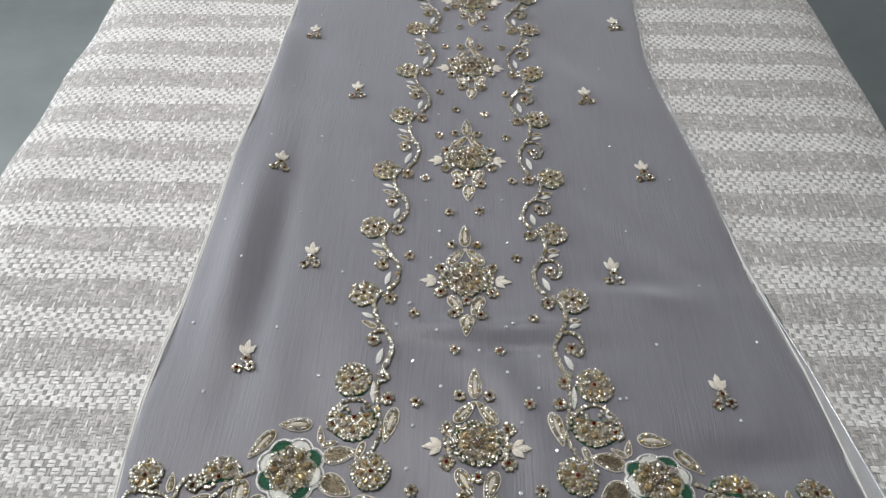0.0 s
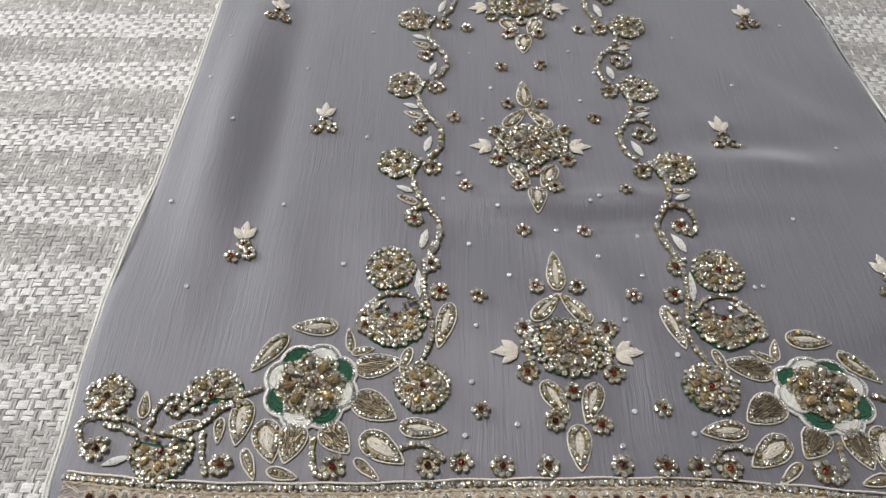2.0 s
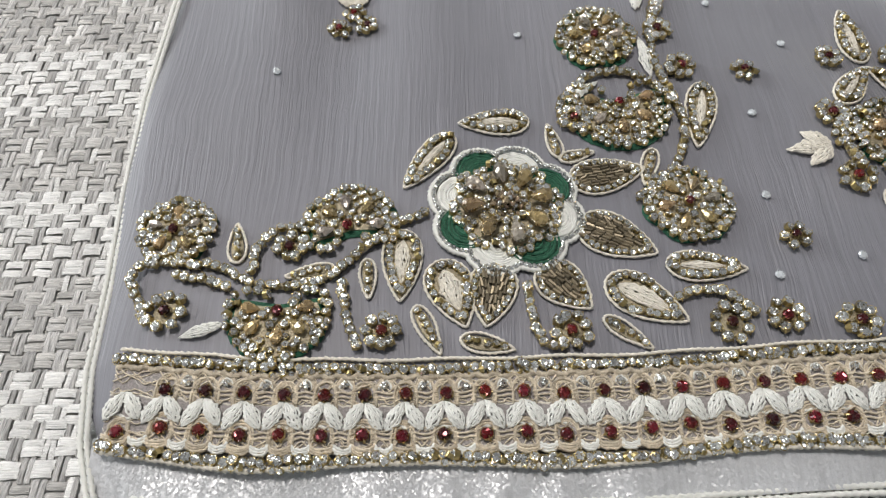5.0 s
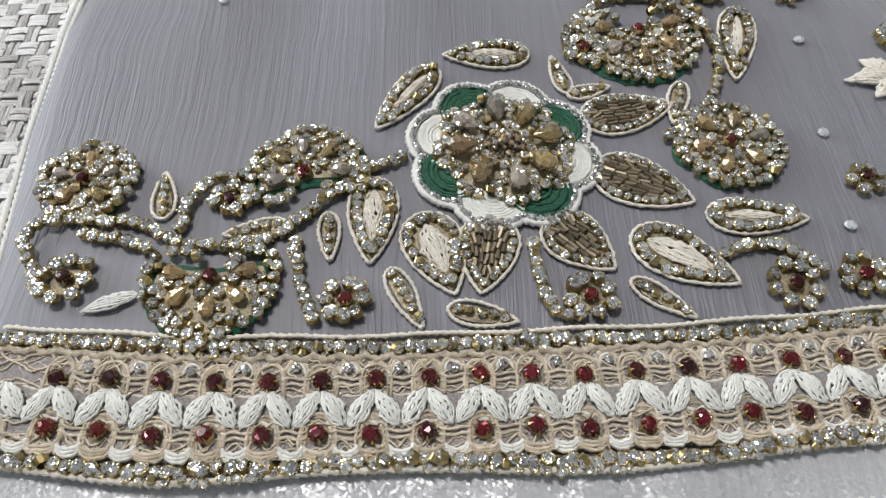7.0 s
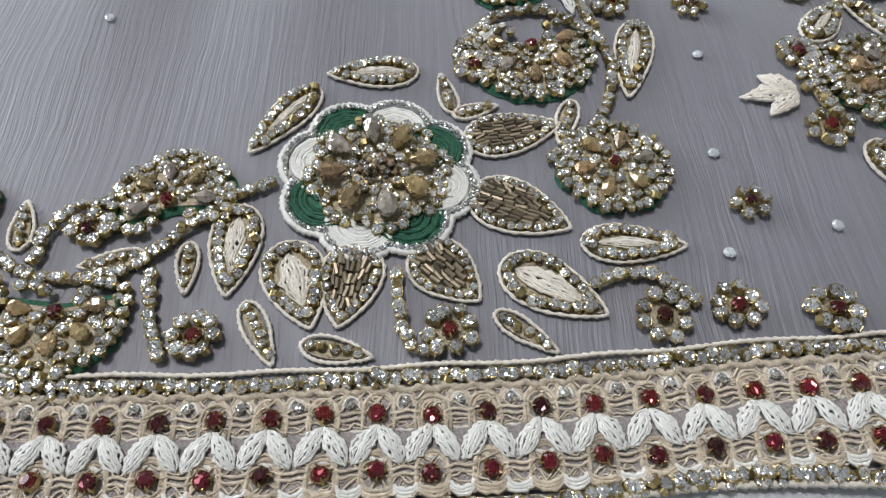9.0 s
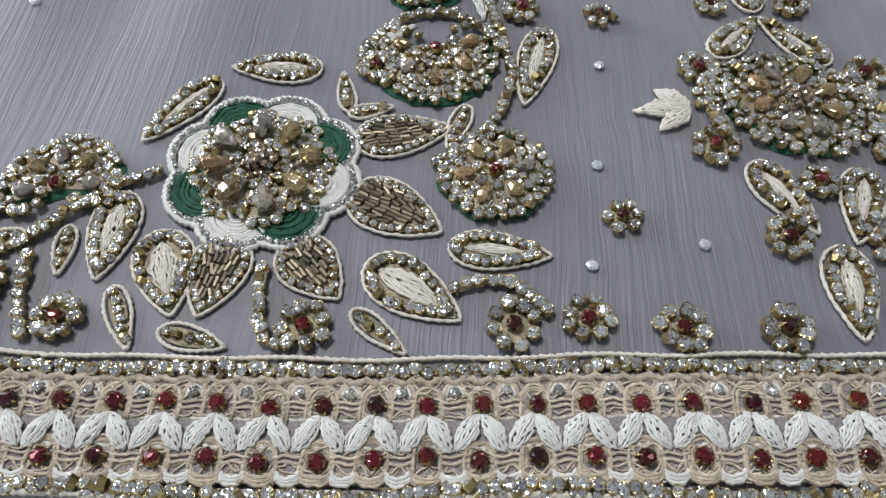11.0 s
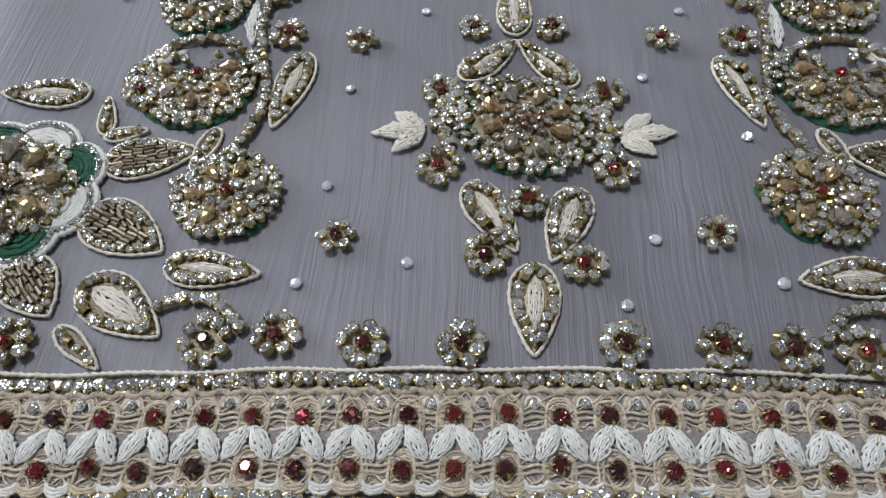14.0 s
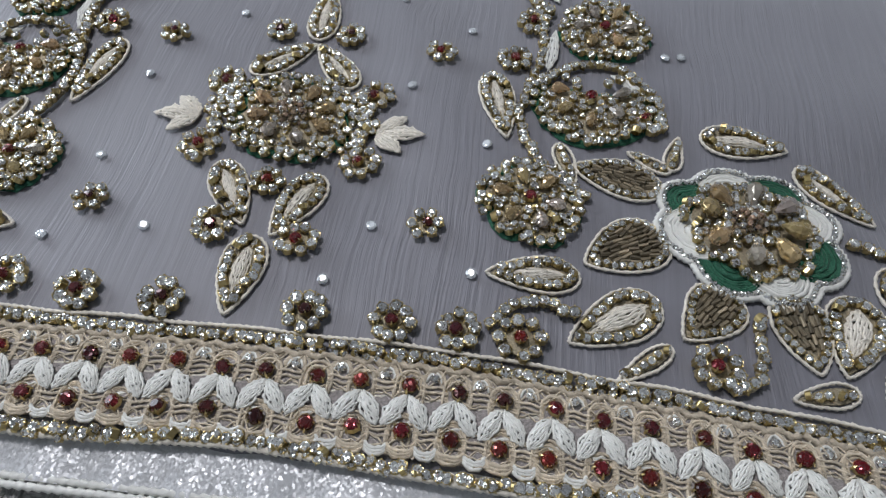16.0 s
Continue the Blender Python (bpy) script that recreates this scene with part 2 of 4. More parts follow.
def faceted(mat, table=0.26, girdle=0.47, top=0.52, mid=0.33, setting=True, n=8):
    """A cut stone with a flat table and kite facets, in a cup with claws."""
    v = ring(table, top, n) + ring(girdle * 0.86, (top + mid) / 2 + 0.04, n, 0.5) + ring(girdle, mid, n)
    f, m = [tuple(range(n))], [mat]
    for k in range(n):
        j = (k + 1) % n
        f += [(k, n + k, j), (k, n + (k - 1) % n, 2 * n + k, n + k), (n + k, 2 * n + k, 2 * n + j)]
        m += [mat] * 3
    if setting:
        o = len(v)
        v += ring(0.50, mid + 0.03, n) + ring(0.40, 0.0, n)
        for k in range(n):
            j = (k + 1) % n
            f += [(o + k, o + n + k, o + n + j, o + j), (2 * n + k, o + k, o + j, 2 * n + j)]
            m += [CUP] * 2
        for c in range(4):
            a = 6.2832 * (c + 0.5) / 4
            d, s = Vector((math.cos(a), math.sin(a), 0)), Vector((-math.sin(a), math.cos(a), 0)) * 0.07
            o = len(v)
            v += [d * 0.54 - s + Vector((0, 0, 0.1)), d * 0.54 + s + Vector((0, 0, 0.1)), d * 0.50 + s + Vector((0, 0, mid + 0.12)),
                  d * 0.50 - s + Vector((0, 0, mid + 0.12)), d * 0.36 + Vector((0, 0, top))]
            f += [(o, o + 1, o + 2, o + 3), (o + 3, o + 2, o + 4)]
            m += [CUP] * 2
    return v, f, m


def tipped(shape, angle):
    """The same stone lying on its side, so that its gilt cup shows."""
    turn = pose(0, 0.2, 0.42, angle)
    return [turn @ q for q in shape[0]], shape[1], shape[2]


def drop_bead(mat):
    """A faceted pear-shaped bead, its tip towards -x."""
    n, v, f = 8, [], []
    for x, r in ((-0.5, 0.05), (-0.25, 0.2), (0.08, 0.34), (0.32, 0.30), (0.48, 0.14)):
        v += [Vector((x, r * math.cos(6.2832 * (k + 0.5) / n), 0.34 + r * math.sin(6.2832 * (k + 0.5) / n))) for k in range(n)]
    for i in range(4):
        f += [(i * n + k, i * n + (k + 1) % n, i * n + n + (k + 1) % n, i * n + n + k) for k in range(n)]
    f += [tuple(range(n))[::-1], tuple(range(4 * n, 5 * n))]
    return v, f, [mat] * len(f)


def bugle_bead():
    n, v = 6, []
    for x, r in ((-0.5, 0.10), (-0.5, 0.22), (0.5, 0.22), (0.5, 0.10)):
        v += [Vector((x, r * math.cos(6.2832 * k / n), 0.2 + r * math.sin(6.2832 * k / n))) for k in range(n)]
    f = [(i * n + k, i * n + (k + 1) % n, i * n + n + (k + 1) % n, i * n + n + k) for i in range(3) for k in range(n)]
    return v, f, [BUGLE] * len(f)


def round_bead(mat, n=8):
    v = ring(0.12, 0.98, n) + ring(0.38, 0.82, n) + ring(0.5, 0.5, n) + ring(0.3, 0.1, n)
    f = [tuple(range(n))] + [(i * n + k, i * n + n + k, i * n + n + (k + 1) % n, i * n + (k + 1) % n) for i in range(3) for k in range(n)]
    return v, f, [mat] * len(f)


SHAPES = {
    "rhinestone": faceted(CRYSTAL, 0.28, 0.45, 0.64, 0.47),
    "red_stone": faceted(RED, 0.26, 0.46, 0.62),
    "gilt_stone": tipped(faceted(CRYSTAL, 0.28, 0.45, 0.64, 0.47), 68),
    "amber_bead": drop_bead(AMBER),
    "clear_bead": drop_bead(PALE),
    "bugle_bead": bugle_bead(),
    "brown_bead": round_bead(BEAD),
    "clear_round_bead": round_bead(CRYSTAL),
    "silver_bead": round_bead(CRYSTAL, 6),
    "sequin": faceted(SEQUIN, 0.3, 0.5, 0.28, 0.08, setting=False),
}
SHARED = {}
for shape_name, (sv, sf, sm) in SHAPES.items():
    sb = Build()
    sb.add([tuple(v) for v in sv], sf, sm)
    SHARED[shape_name] = sb.mesh(shape_name, MATS, ())


# ---- the cloth's form ----
def bump_at(x, y, cx, cy, sx, sy):
    return math.exp(-((x - cx) / sx) ** 2 - ((y - cy) / sy) ** 2)


def cloth_z(x, y):
    """Height of the garment's face over the plane on which it lies: soft folds."""
    z = 0.0
    z += 0.0115 * bump_at(x, y, -0.262, 0.36, 0.022, 0.16) - 0.0085 * bump_at(x, y, -0.224, 0.36, 0.016, 0.14)
    z += 0.0025 * bump_at(x, y, -0.19, 0.24, 0.03, 0.08)
    z += 0.0055 * bump_at(x, y, 0.03, 0.262, 0.10, 0.012) - 0.0040 * bump_at(x, y, 0.05, 0.24, 0.12, 0.012)
    z += 0.0045 * bump_at(x, y, 0.17, 0.30, 0.07, 0.014) - 0.0045 * bump_at(x, y, 0.19, 0.33, 0.08, 0.016)
    z += 0.0025 * bump_at(x, y, 0.16, 0.16, 0.10, 0.03) - 0.010 * bump_at(x, y, 0.25, 0.125, 0.055, 0.020) + 0.004 * bump_at(x, y, 0.27, 0.20, 0.03, 0.05)
    z += 0.0012 * math.sin(x * 23 + 1.3) * math.sin(y * 17 + 0.4)
    loose = min(max((y - 0.07) / 0.05, 0.0), 1.0)
    if loose:
        drift = noise.noise((x * 6, y * 5, 0.0))
        z += loose * 0.0032 * math.sin((x * 0.9 + y * 0.55) * 52 + 5 * drift) * max(0.0, noise.noise((x * 5 + 9, y * 4, 3.0)) + 0.35)
    return z


def on_cloth(x, y, lift=0.0):
    return Vector((x, y, cloth_z(x, y) + 0.0008 + lift))


class Motif:
    """One sewn motif: its threads and felt make the part, its stones the pieces under it."""

    def __init__(self, name, label, singly=False, flip=1):
        self.name, self.label, self.singly, self.flip = name, label, singly, flip
        self.threads, self.stones, self.draw = Build(), [], 0.0

    def stone(self, kind, x, y, size, turn=None, lift=0.0, tilt=13):
        x, y = self.place(x, y)
        if turn is None:
            turn = SEATED.uniform(0, 360)
        elif self.flip < 0:
            turn = 180 - turn
        p = on_cloth(x, y, lift)
        m = pose(*p, SEATED.gauss(0, tilt), SEATED.gauss(0, tilt), 0) @ pose(0, 0, 0, 0, 0, turn) @ Matrix.Diagonal((size, size, size, 1))
        self.stones.append((kind, m))

    def place(self, x, y):
        """The mirrored spray lies a little drawn together towards the middle."""
        if self.flip > 0:
            return x, y
        x = -x
        high = min(max((y - 0.075) / 0.03, 0.0), 1.0)
        fade = 1 - min(max((x - 0.19) / 0.03, 0.0), 1.0)
        far = min(max((x - 0.125) / 0.02, 0.0), 1.0) * min(max((y - 0.11) / 0.03, 0.0), 1.0)
        return x - self.draw * fade * (0.003 + 0.0047 * high), y - self.draw * 0.007 * far

    def cord(self, pts, r, mat, lift=0.0, **kw):
        self.threads.tube([on_cloth(x + SEATED.gauss(0, 0.00008), y + SEATED.gauss(0, 0.00008), lift + r * 0.7) for x, y in (self.place(*p) for p in pts)], r, mat, **kw)

    def finish(self, garment):
        if not self.threads.v:
            for kind, m in self.stones[:1]:
                self.threads.stamp(SHAPES[kind], m)
            self.stones = self.stones[1:]
        ob = part(self.name, self.threads, garment, self.label)
        if self.singly:
            for kind, m in self.stones:
                s = new(kind, SHARED[kind])
                s.parent, s.matrix_basis = ob, m
        elif self.stones:
            b = Build()
            for kind, m in self.stones:
                b.stamp(SHAPES[kind], m)
            part("stone_filling", b, ob, "sewn rhinestones in gilt cups", kind="stuff")
        return ob


def smooth_line(pts, step):
    """A smooth line through pts, cut into even steps."""
    pts = [Vector((*p, 0)) for p in pts]
    fine = []
    ext = [pts[0] * 2 - pts[1]] + pts + [pts[-1] * 2 - pts[-2]]
    for i in range(1, len(ext) - 2):
        a, b, c, d = ext[i - 1:i + 3]
        for k in range(12):
            t = k / 12
            fine.append(0.5 * (2 * b + (c - a) * t + (2 * a - 5 * b + 4 * c - d) * t * t + (3 * b - a - 3 * c + d) * t ** 3))
    fine.append(pts[-1])
    out, need = [fine[0]], step
    for a, b in zip(fine, fine[1:]):
        length = (b - a).length
        while length >= need and length > 0:
            a = a + (b - a) * (need / length)
            length -= need
            out.append(a)
            need = step
        need -= length
    return [(p.x, p.y) for p in out]


def chain(m, pts, size=0.0038, pitch=0.0031, gilt=0.06, under=True):
    if under:
        m.cord(smooth_line(pts, 0.0015), 0.0012, NET, sides=5, ribs=0.1)
    for x, y in smooth_line(pts, pitch):
        kind = "gilt_stone" if SEATED.random() < gilt * 0.6 else "rhinestone"
        m.stone(kind, x + SEATED.gauss(0, 0.00025), y + SEATED.gauss(0, 0.00025), size * SEATED.uniform(0.9, 1.08), lift=0.0003)


def leaf_outline(base, tip, width, n=26, inset=0.0):
    b, t = Vector((*base, 0)), Vector((*tip, 0))
    d = (t - b)
    length = d.length
    d /= length
    s = Vector((-d.y, d.x, 0))
    b, length = b + d * inset, length - inset * 2.6
    half = max(width / 2 - inset, 0.0004)
    out = []
    for k in range(n):
        a = 2 * math.pi * k / n
        u = 0.5 - 0.5 * math.cos(a)
        w = half * math.copysign(abs(math.sin(math.pi * u ** 0.66)) ** 0.74, math.sin(a))
        p = b + d * (u * length) + s * w
        out.append((p.x, p.y))
    return out


def satin(m, base, tip, width, mat=WHITE, strands=9, lift=0.0004, rise=0.0012):
    """A stitched leaf: rows of small knotted stitches laid side by side from base to tip."""
    b, t = Vector((*base, 0)), Vector((*tip, 0))
    d = t - b
    s = Vector((-d.y, d.x, 0)).normalized()
    for k in range(strands):
        o = (k + 0.5) / strands * 2 - 1
        pts = []
        sway = SEATED.uniform(-0.05, 0.05)
        for i in range(13):
            u = i / 12
            w = math.sin(math.pi * u ** 0.85) ** 0.75 * width / 2
            p = b + d * (u * (1 - 0.1 * abs(o)) + 0.05 * abs(o)) + s * (o * w * 0.88 + w * sway * math.sin(9 * u + k) + SEATED.gauss(0, width * 0.036))
            pts.append(on_cloth(*m.place(p.x, p.y), lift + rise * math.sin(math.pi * u) * (1 - 0.7 * o * o) + SEATED.uniform(0, 0.00022)))
        r = width / strands * 0.66
        m.threads.tube(pts, lambda u: r * (0.45 + 0.55 * math.sin(math.pi * min(max(u, 0.04), 0.96))), mat, sides=5, ribs=0.3)


def leaf(m, base, tip, width, fill="ring", cord=CREAM):
    m.cord(leaf_outline(base, tip, width, 56), 0.00054, cord, sides=6, ribs=0.26, closed=True)
    disc(m, leaf_outline(base, tip, width * 0.86, 24, 0.0006), NET, 0.0001, 0.0003)
    bx, by = base
    tx, ty = tip
    length = math.hypot(tx - bx, ty - by)
    if fill == "ring" and width > 0.0085:
        line = leaf_outline(base, tip, width, 60, 0.0022)
        for x, y in smooth_line(line + line[:1], 0.0029):
            gold = SEATED.random() < 0.34
            m.stone("gilt_stone" if gold and SEATED.random() < 0.5 else "rhinestone", x, y, 0.0034 * SEATED.uniform(0.9, 1.1), lift=0.0003)
        c = leaf_outline(base, tip, width, 40, 0.0036)
        satin(m, c[0], c[20], max(width - 0.0084, 0.0022), CREAM, 10)
    elif fill == "bugle":
        line = leaf_outline(base, tip, width, 60, 0.0018)
        for x, y in smooth_line(line + line[:1], 0.0026):
            m.stone("rhinestone", x, y, 0.0027, lift=0.0002)
        ang = math.degrees(math.atan2(ty - by, tx - bx))
        dx, dy = (tx - bx) / length, (ty - by) / length
        for row in range(-6, 7):
            off = row * 0.00142
            if abs(off) > width / 2 - 0.0034:
                continue
            u = 0.0036 + SEATED.uniform(0, 0.0026)
            while u < length * (0.8 - 0.35 * abs(off) / (width / 2)):
                m.stone("bugle_bead", bx + dx * u - dy * off, by + dy * u + dx * off, 0.0032, ang + SEATED.gauss(0, 10) - row * 3, lift=0.0006, tilt=6)
                u += 0.0037
    else:
        n = max(3, int(length / 0.0027) - 1)
        for k in range(n):
            u = (k + 0.8) / (n + 0.9)
            m.stone("gilt_stone" if SEATED.random() < 0.2 else "rhinestone", bx + (tx - bx) * u, by + (ty - by) * u, min(0.0029, width * 0.6), lift=0.0002)


def star(m, x, y, radius=0.0050, n=7, centre="red_stone", gem=0.0044, size=0.0042):
    """A small flower: a ring of clear stones round a coloured one."""
    a0 = SEATED.uniform(0, 360)
    n = n + 1 if radius > 0.0047 else n
    disc(m, [(x + radius * 0.8 * math.cos(t / 12 * 6.2832), y + radius * 0.8 * math.sin(t / 12 * 6.2832)) for t in range(12)], NET, 0.0002, 0.0003)
    for k in range(n):
        a = radians(a0 + 360 * k / n + SEATED.gauss(0, 3))
        m.stone("rhinestone", x + radius * math.cos(a), y + radius * math.sin(a), size * SEATED.uniform(0.92, 1.08), lift=0.0004)
    m.stone(centre, x, y, gem, lift=0.0012)


def disc(m, pts, mat, lift=0.0003, dome=0.0006):
    """A stitched or felt patch with the outline pts."""
    n = len(pts)
    cx, cy = sum(p[0] for p in pts) / n, sum(p[1] for p in pts) / n
    v, f = [], []
    for s, h in ((1.0, -0.0004), (0.97, lift), (0.6, lift + dome)):
        v += [tuple(on_cloth(*m.place(cx + (x - cx) * s, cy + (y - cy) * s), h)) for x, y in pts]
    v.append(tuple(on_cloth(*m.place(cx, cy), lift + dome * 1.2)))
    for i in range(2):
        f += [(i * n + k, i * n + (k + 1) % n, i * n + n + (k + 1) % n, i * n + n + k) for k in range(n)]
    f += [(2 * n + k, 2 * n + (k + 1) % n, 3 * n) for k in range(n)]
    if m.flip < 0:
        f = [q[::-1] for q in f]
    m.threads.add(v, f, mat)


def scallops(x, y, r, lobes, lobe_r, a0=0.0, per=9):
    """Outline of a flower with round lobes."""
    out = []
    for k in range(lobes):
        a = radians(a0 + 360 * k / lobes)
        cx, cy = x + r * math.cos(a), y + r * math.sin(a)
        gap = r * math.sin(math.pi / lobes) / lobe_r
        spread = math.pi / 2 + math.pi / lobes - math.acos(min(gap, 0.999))
        for i in range(per):
            b = a - spread + 2 * spread * i / (per - 1)
            out.append((cx + lobe_r * math.cos(b), cy + lobe_r * math.sin(b)))
    return out


class Room:
    """Keeps stones of one motif from running into one another."""

    def __init__(self, m):
        self.m, self.taken = m, []

    def bead(self, kind, x, y, size, turn, lift):
        """A pear bead, whose whole length stays clear."""
        self.m.stone(kind, x, y, size, turn, lift=lift, tilt=7)
        c, s = math.cos(radians(turn)) * size, math.sin(radians(turn)) * size
        for u, w in ((-0.35, 0.12), (-0.1, 0.26), (0.15, 0.32), (0.35, 0.24)):
            self.taken.append((x + c * u, y + s * u, w * size))

    def put(self, kind, x, y, size, lift):
        near = size * 0.37
        if any((x - a) ** 2 + (y - b) ** 2 < (near + r) ** 2 for a, b, r in self.taken):
            return
        self.taken.append((x, y, near))
        self.m.stone(kind, x, y, size, lift=lift)

    def fill(self, x, y, r, size, lift, tries=500, wedge=None, squash=1.0, gilt=0.1):
        """Small stones in what is left of a disc or of a wedge of it."""
        for _ in range(tries):
            a, d = SEATED.uniform(0, 360), r * math.sqrt(SEATED.random())
            if wedge and not (a - wedge[0]) % 360 < wedge[1]:
                continue
            self.put("gilt_stone" if SEATED.random() < gilt else "rhinestone", x + d * math.cos(radians(a)), y + squash * d * math.sin(radians(a)),
                     size * SEATED.uniform(0.88, 1.08), lift)


def cluster(m, x, y, r, a0=0.0, span=360.0, petals=6, big=1.0, centre="red_stone"):
    """A flower of petals, each a pear bead ringed with clear stones, on ragged green felt."""
    size = 0.0036
    step = span / petals if span >= 360 else span / (petals - 1)
    felt = scallops(x, y, r * 0.57, petals if span >= 360 else max(3, round(petals * 360 / span)), r * (0.445 if petals < 7 else 0.37), a0)
    if span < 360:
        mid = a0 + span / 2
        felt = [(x + r * 1.0 * (0.88 + 0.14 * abs(math.cos(radians(3 * b)))) * math.cos(radians(a0 - 12 + (span + 24) * b / 24)),
                 y + r * 0.97 * math.sin(radians(a0 - 12 + (span + 24) * b / 24))) for b in range(25)] + [(x - 0.2 * r * math.cos(radians(mid)), y - 0.2 * r * math.sin(radians(mid)))]
    disc(m, [(px + SEATED.gauss(0, 0.0003), py + SEATED.gauss(0, 0.0003)) for px, py in felt], GREEN)
    fx, fy = sum(p[0] for p in felt) / len(felt), sum(p[1] for p in felt) / len(felt)
    disc(m, [(fx + (px - fx) * 0.84, fy + (py - fy) * 0.84) for px, py in felt], NET, 0.0010, 0.0005)
    room = Room(m)
    room.put(centre, x, y, 0.0046, 0.0020)
    for k in range(petals):
        a = a0 + step * k
        c, s = math.cos(radians(a)), math.sin(radians(a))
        room.bead("clear_bead" if SEATED.random() < 0.45 else "amber_bead", x + c * r * 0.50, y + s * r * 0.50, min(0.0068, r * 0.39) * big, a, 0.0010)
    for k in range(petals):
        a = a0 + step * k
        c, s = math.cos(radians(a)), math.sin(radians(a))
        rr = r * (0.37 if petals < 7 else 0.33)
        for j in range(9):
            b = radians(a - 128 + 32 * j)
            room.put("gilt_stone" if SEATED.random() < 0.07 else "rhinestone", x + c * r * 0.56 + math.cos(b) * rr, y + s * r * 0.56 + math.sin(b) * rr,
                     size * SEATED.uniform(0.92, 1.1), 0.0006 + 0.0004 * SEATED.random())
        b = radians(a + step / 2)
        room.put("rhinestone", x + math.cos(b) * r * 0.30, y + math.sin(b) * r * 0.30, size, 0.0014)
    for small in (0.0030, 0.0024):
        room.fill(x, y, r * 0.95, small, 0.0011, wedge=(a0 - 10, span + 20) if span < 360 else None)
    return room


def white_sprig(x, y, angle, size):
    """Three stitched white leaves that fan out from one point."""
    for da, s in ((-38, 0.85), (38, 0.85), (0, 1.15)):
        a = radians(angle + da)
        m = Motif("stitched_leaf", "white satin-stitched leaf of a small sprig")
        satin(m, (x, y), (x + math.cos(a) * size * s, y + math.sin(a) * size * s), size * 0.46, CREAM, 7)
        m.finish(garment)


def great_flower(m, x, y, r):
    """The great flower: stitched lobes, green and cream in turn, edged with silver cord, and a heap of amber beads."""
    for k in range(8):
        a = radians(30 + 45 * k)
        cx, cy = x + math.cos(a) * r * 0.62, y + math.sin(a) * r * 0.62
        mat = WHITE if k % 2 else GREEN
        disc(m, [(cx + math.cos(t / 16 * 6.2832) * r * 0.36, cy + math.sin(t / 16 * 6.2832) * r * 0.36) for t in range(16)], mat)
        for q in range(16):
            rr = r * (0.345 - 0.018 * q + SEATED.gauss(0, 0.012))
            m.cord([(cx + math.cos(a - 1.75 + 3.5 * t / 12) * rr, cy + math.sin(a - 1.75 + 3.5 * t / 12) * rr) for t in range(13)], r * 0.0200 * SEATED.uniform(0.8, 1.15), mat,
                   0.00045 + SEATED.uniform(0, 0.0004), sides=5, ribs=0.26)
    edge = scallops(x, y, r * 0.62, 8, r * 0.375, 30, 11)
    edge = smooth_line(edge + edge[:1], 0.00145)
    m.cord(edge, 0.0008, SILVER, 0.0002, sides=6, closed=True)
    for ex, ey in edge:
        m.stone("silver_bead", ex, ey, 0.0017 * SEATED.uniform(0.9, 1.1), lift=0.0010)
    outer = scallops(x, y, r * 0.62, 8, r * 0.42, 30, 11)
    outer = smooth_line(outer + outer[:1], 0.0009)
    m.cord(outer, 0.0010, WHITE, sides=6, ribs=0.24, closed=True)
    disc(m, [(x + math.cos(t / 24 * 6.2832) * r * 0.67, y + math.sin(t / 24 * 6.2832) * r * 0.67) for t in range(24)], NET, 0.0012, 0.0004)
    room = Room(m)
    for k in range(8):
        a = 10 + 45 * k + SEATED.gauss(0, 3)
        c, s = math.cos(radians(a)), math.sin(radians(a))
        room.bead("clear_bead" if k in (2, 3, 6) else "amber_bead", x + c * r * 0.46, y + s * r * 0.46, 0.0092, a, 0.0022)
    for k in range(8):
        a = 10 + 45 * k
        c, s = math.cos(radians(a)), math.sin(radians(a))
        for j in range(7):
            b = radians(a - 99 + 33 * j)
            room.put("gilt_stone" if SEATED.random() < 0.16 else "rhinestone", x + c * r * 0.51 + math.cos(b) * r * 0.21, y + s * r * 0.51 + math.sin(b) * r * 0.21,
                     0.0035 * SEATED.uniform(0.92, 1.1), 0.0014)
    for k in range(14):
        b = radians(360 * k / 14 + 9)
        room.put("rhinestone", x + math.cos(b) * r * 0.265, y + math.sin(b) * r * 0.265, 0.0034, 0.0026)
    room.fill(x, y, r * 0.70, 0.0032, 0.0014, 700, gilt=0.15)
    room.fill(x, y, r * 0.70, 0.0025, 0.0016, 700, gilt=0.15)
    heap(m, x, y, 40, 0.0060, 0.0068)


def heap(m, x, y, count, radius, high):
    """A dome of small bronze beads in the heart of a flower."""
    for k in range(count):
        a, rr = k * 2.39996, radius * math.sqrt(k / count)
        m.stone("brown_bead" if k % 6 else "clear_round_bead", x + math.cos(a) * rr, y + math.sin(a) * rr, 0.0021, lift=high * (1 - 0.75 * (rr / radius) ** 2), tilt=30)


# ---- the room ----
floor = box("floor", -2.5, 2.5, -2.2, 3.4, -0.62, -0.58, FLOOR)
# Ceiling and walls are never in view; added to enclose and bounce light.
box("ceiling", -2.5, 2.5, -2.2, 3.4, 1.9, 2.0, PLASTER)
box("unseen_wall_south", -2.3, 2.3, -2.2, -2.0, -0.58, 1.9, PLASTER)
box("unseen_wall_north", -2.3, 2.3, 3.2, 3.4, -0.58, 1.9, PLASTER)
box("unseen_wall_east", 2.3, 2.5, -2.2, 3.4, -0.58, 1.9, PLASTER)
unseen_wall_west = new("unseen_wall_west")
tagged(unseen_wall_west, kind="structure")
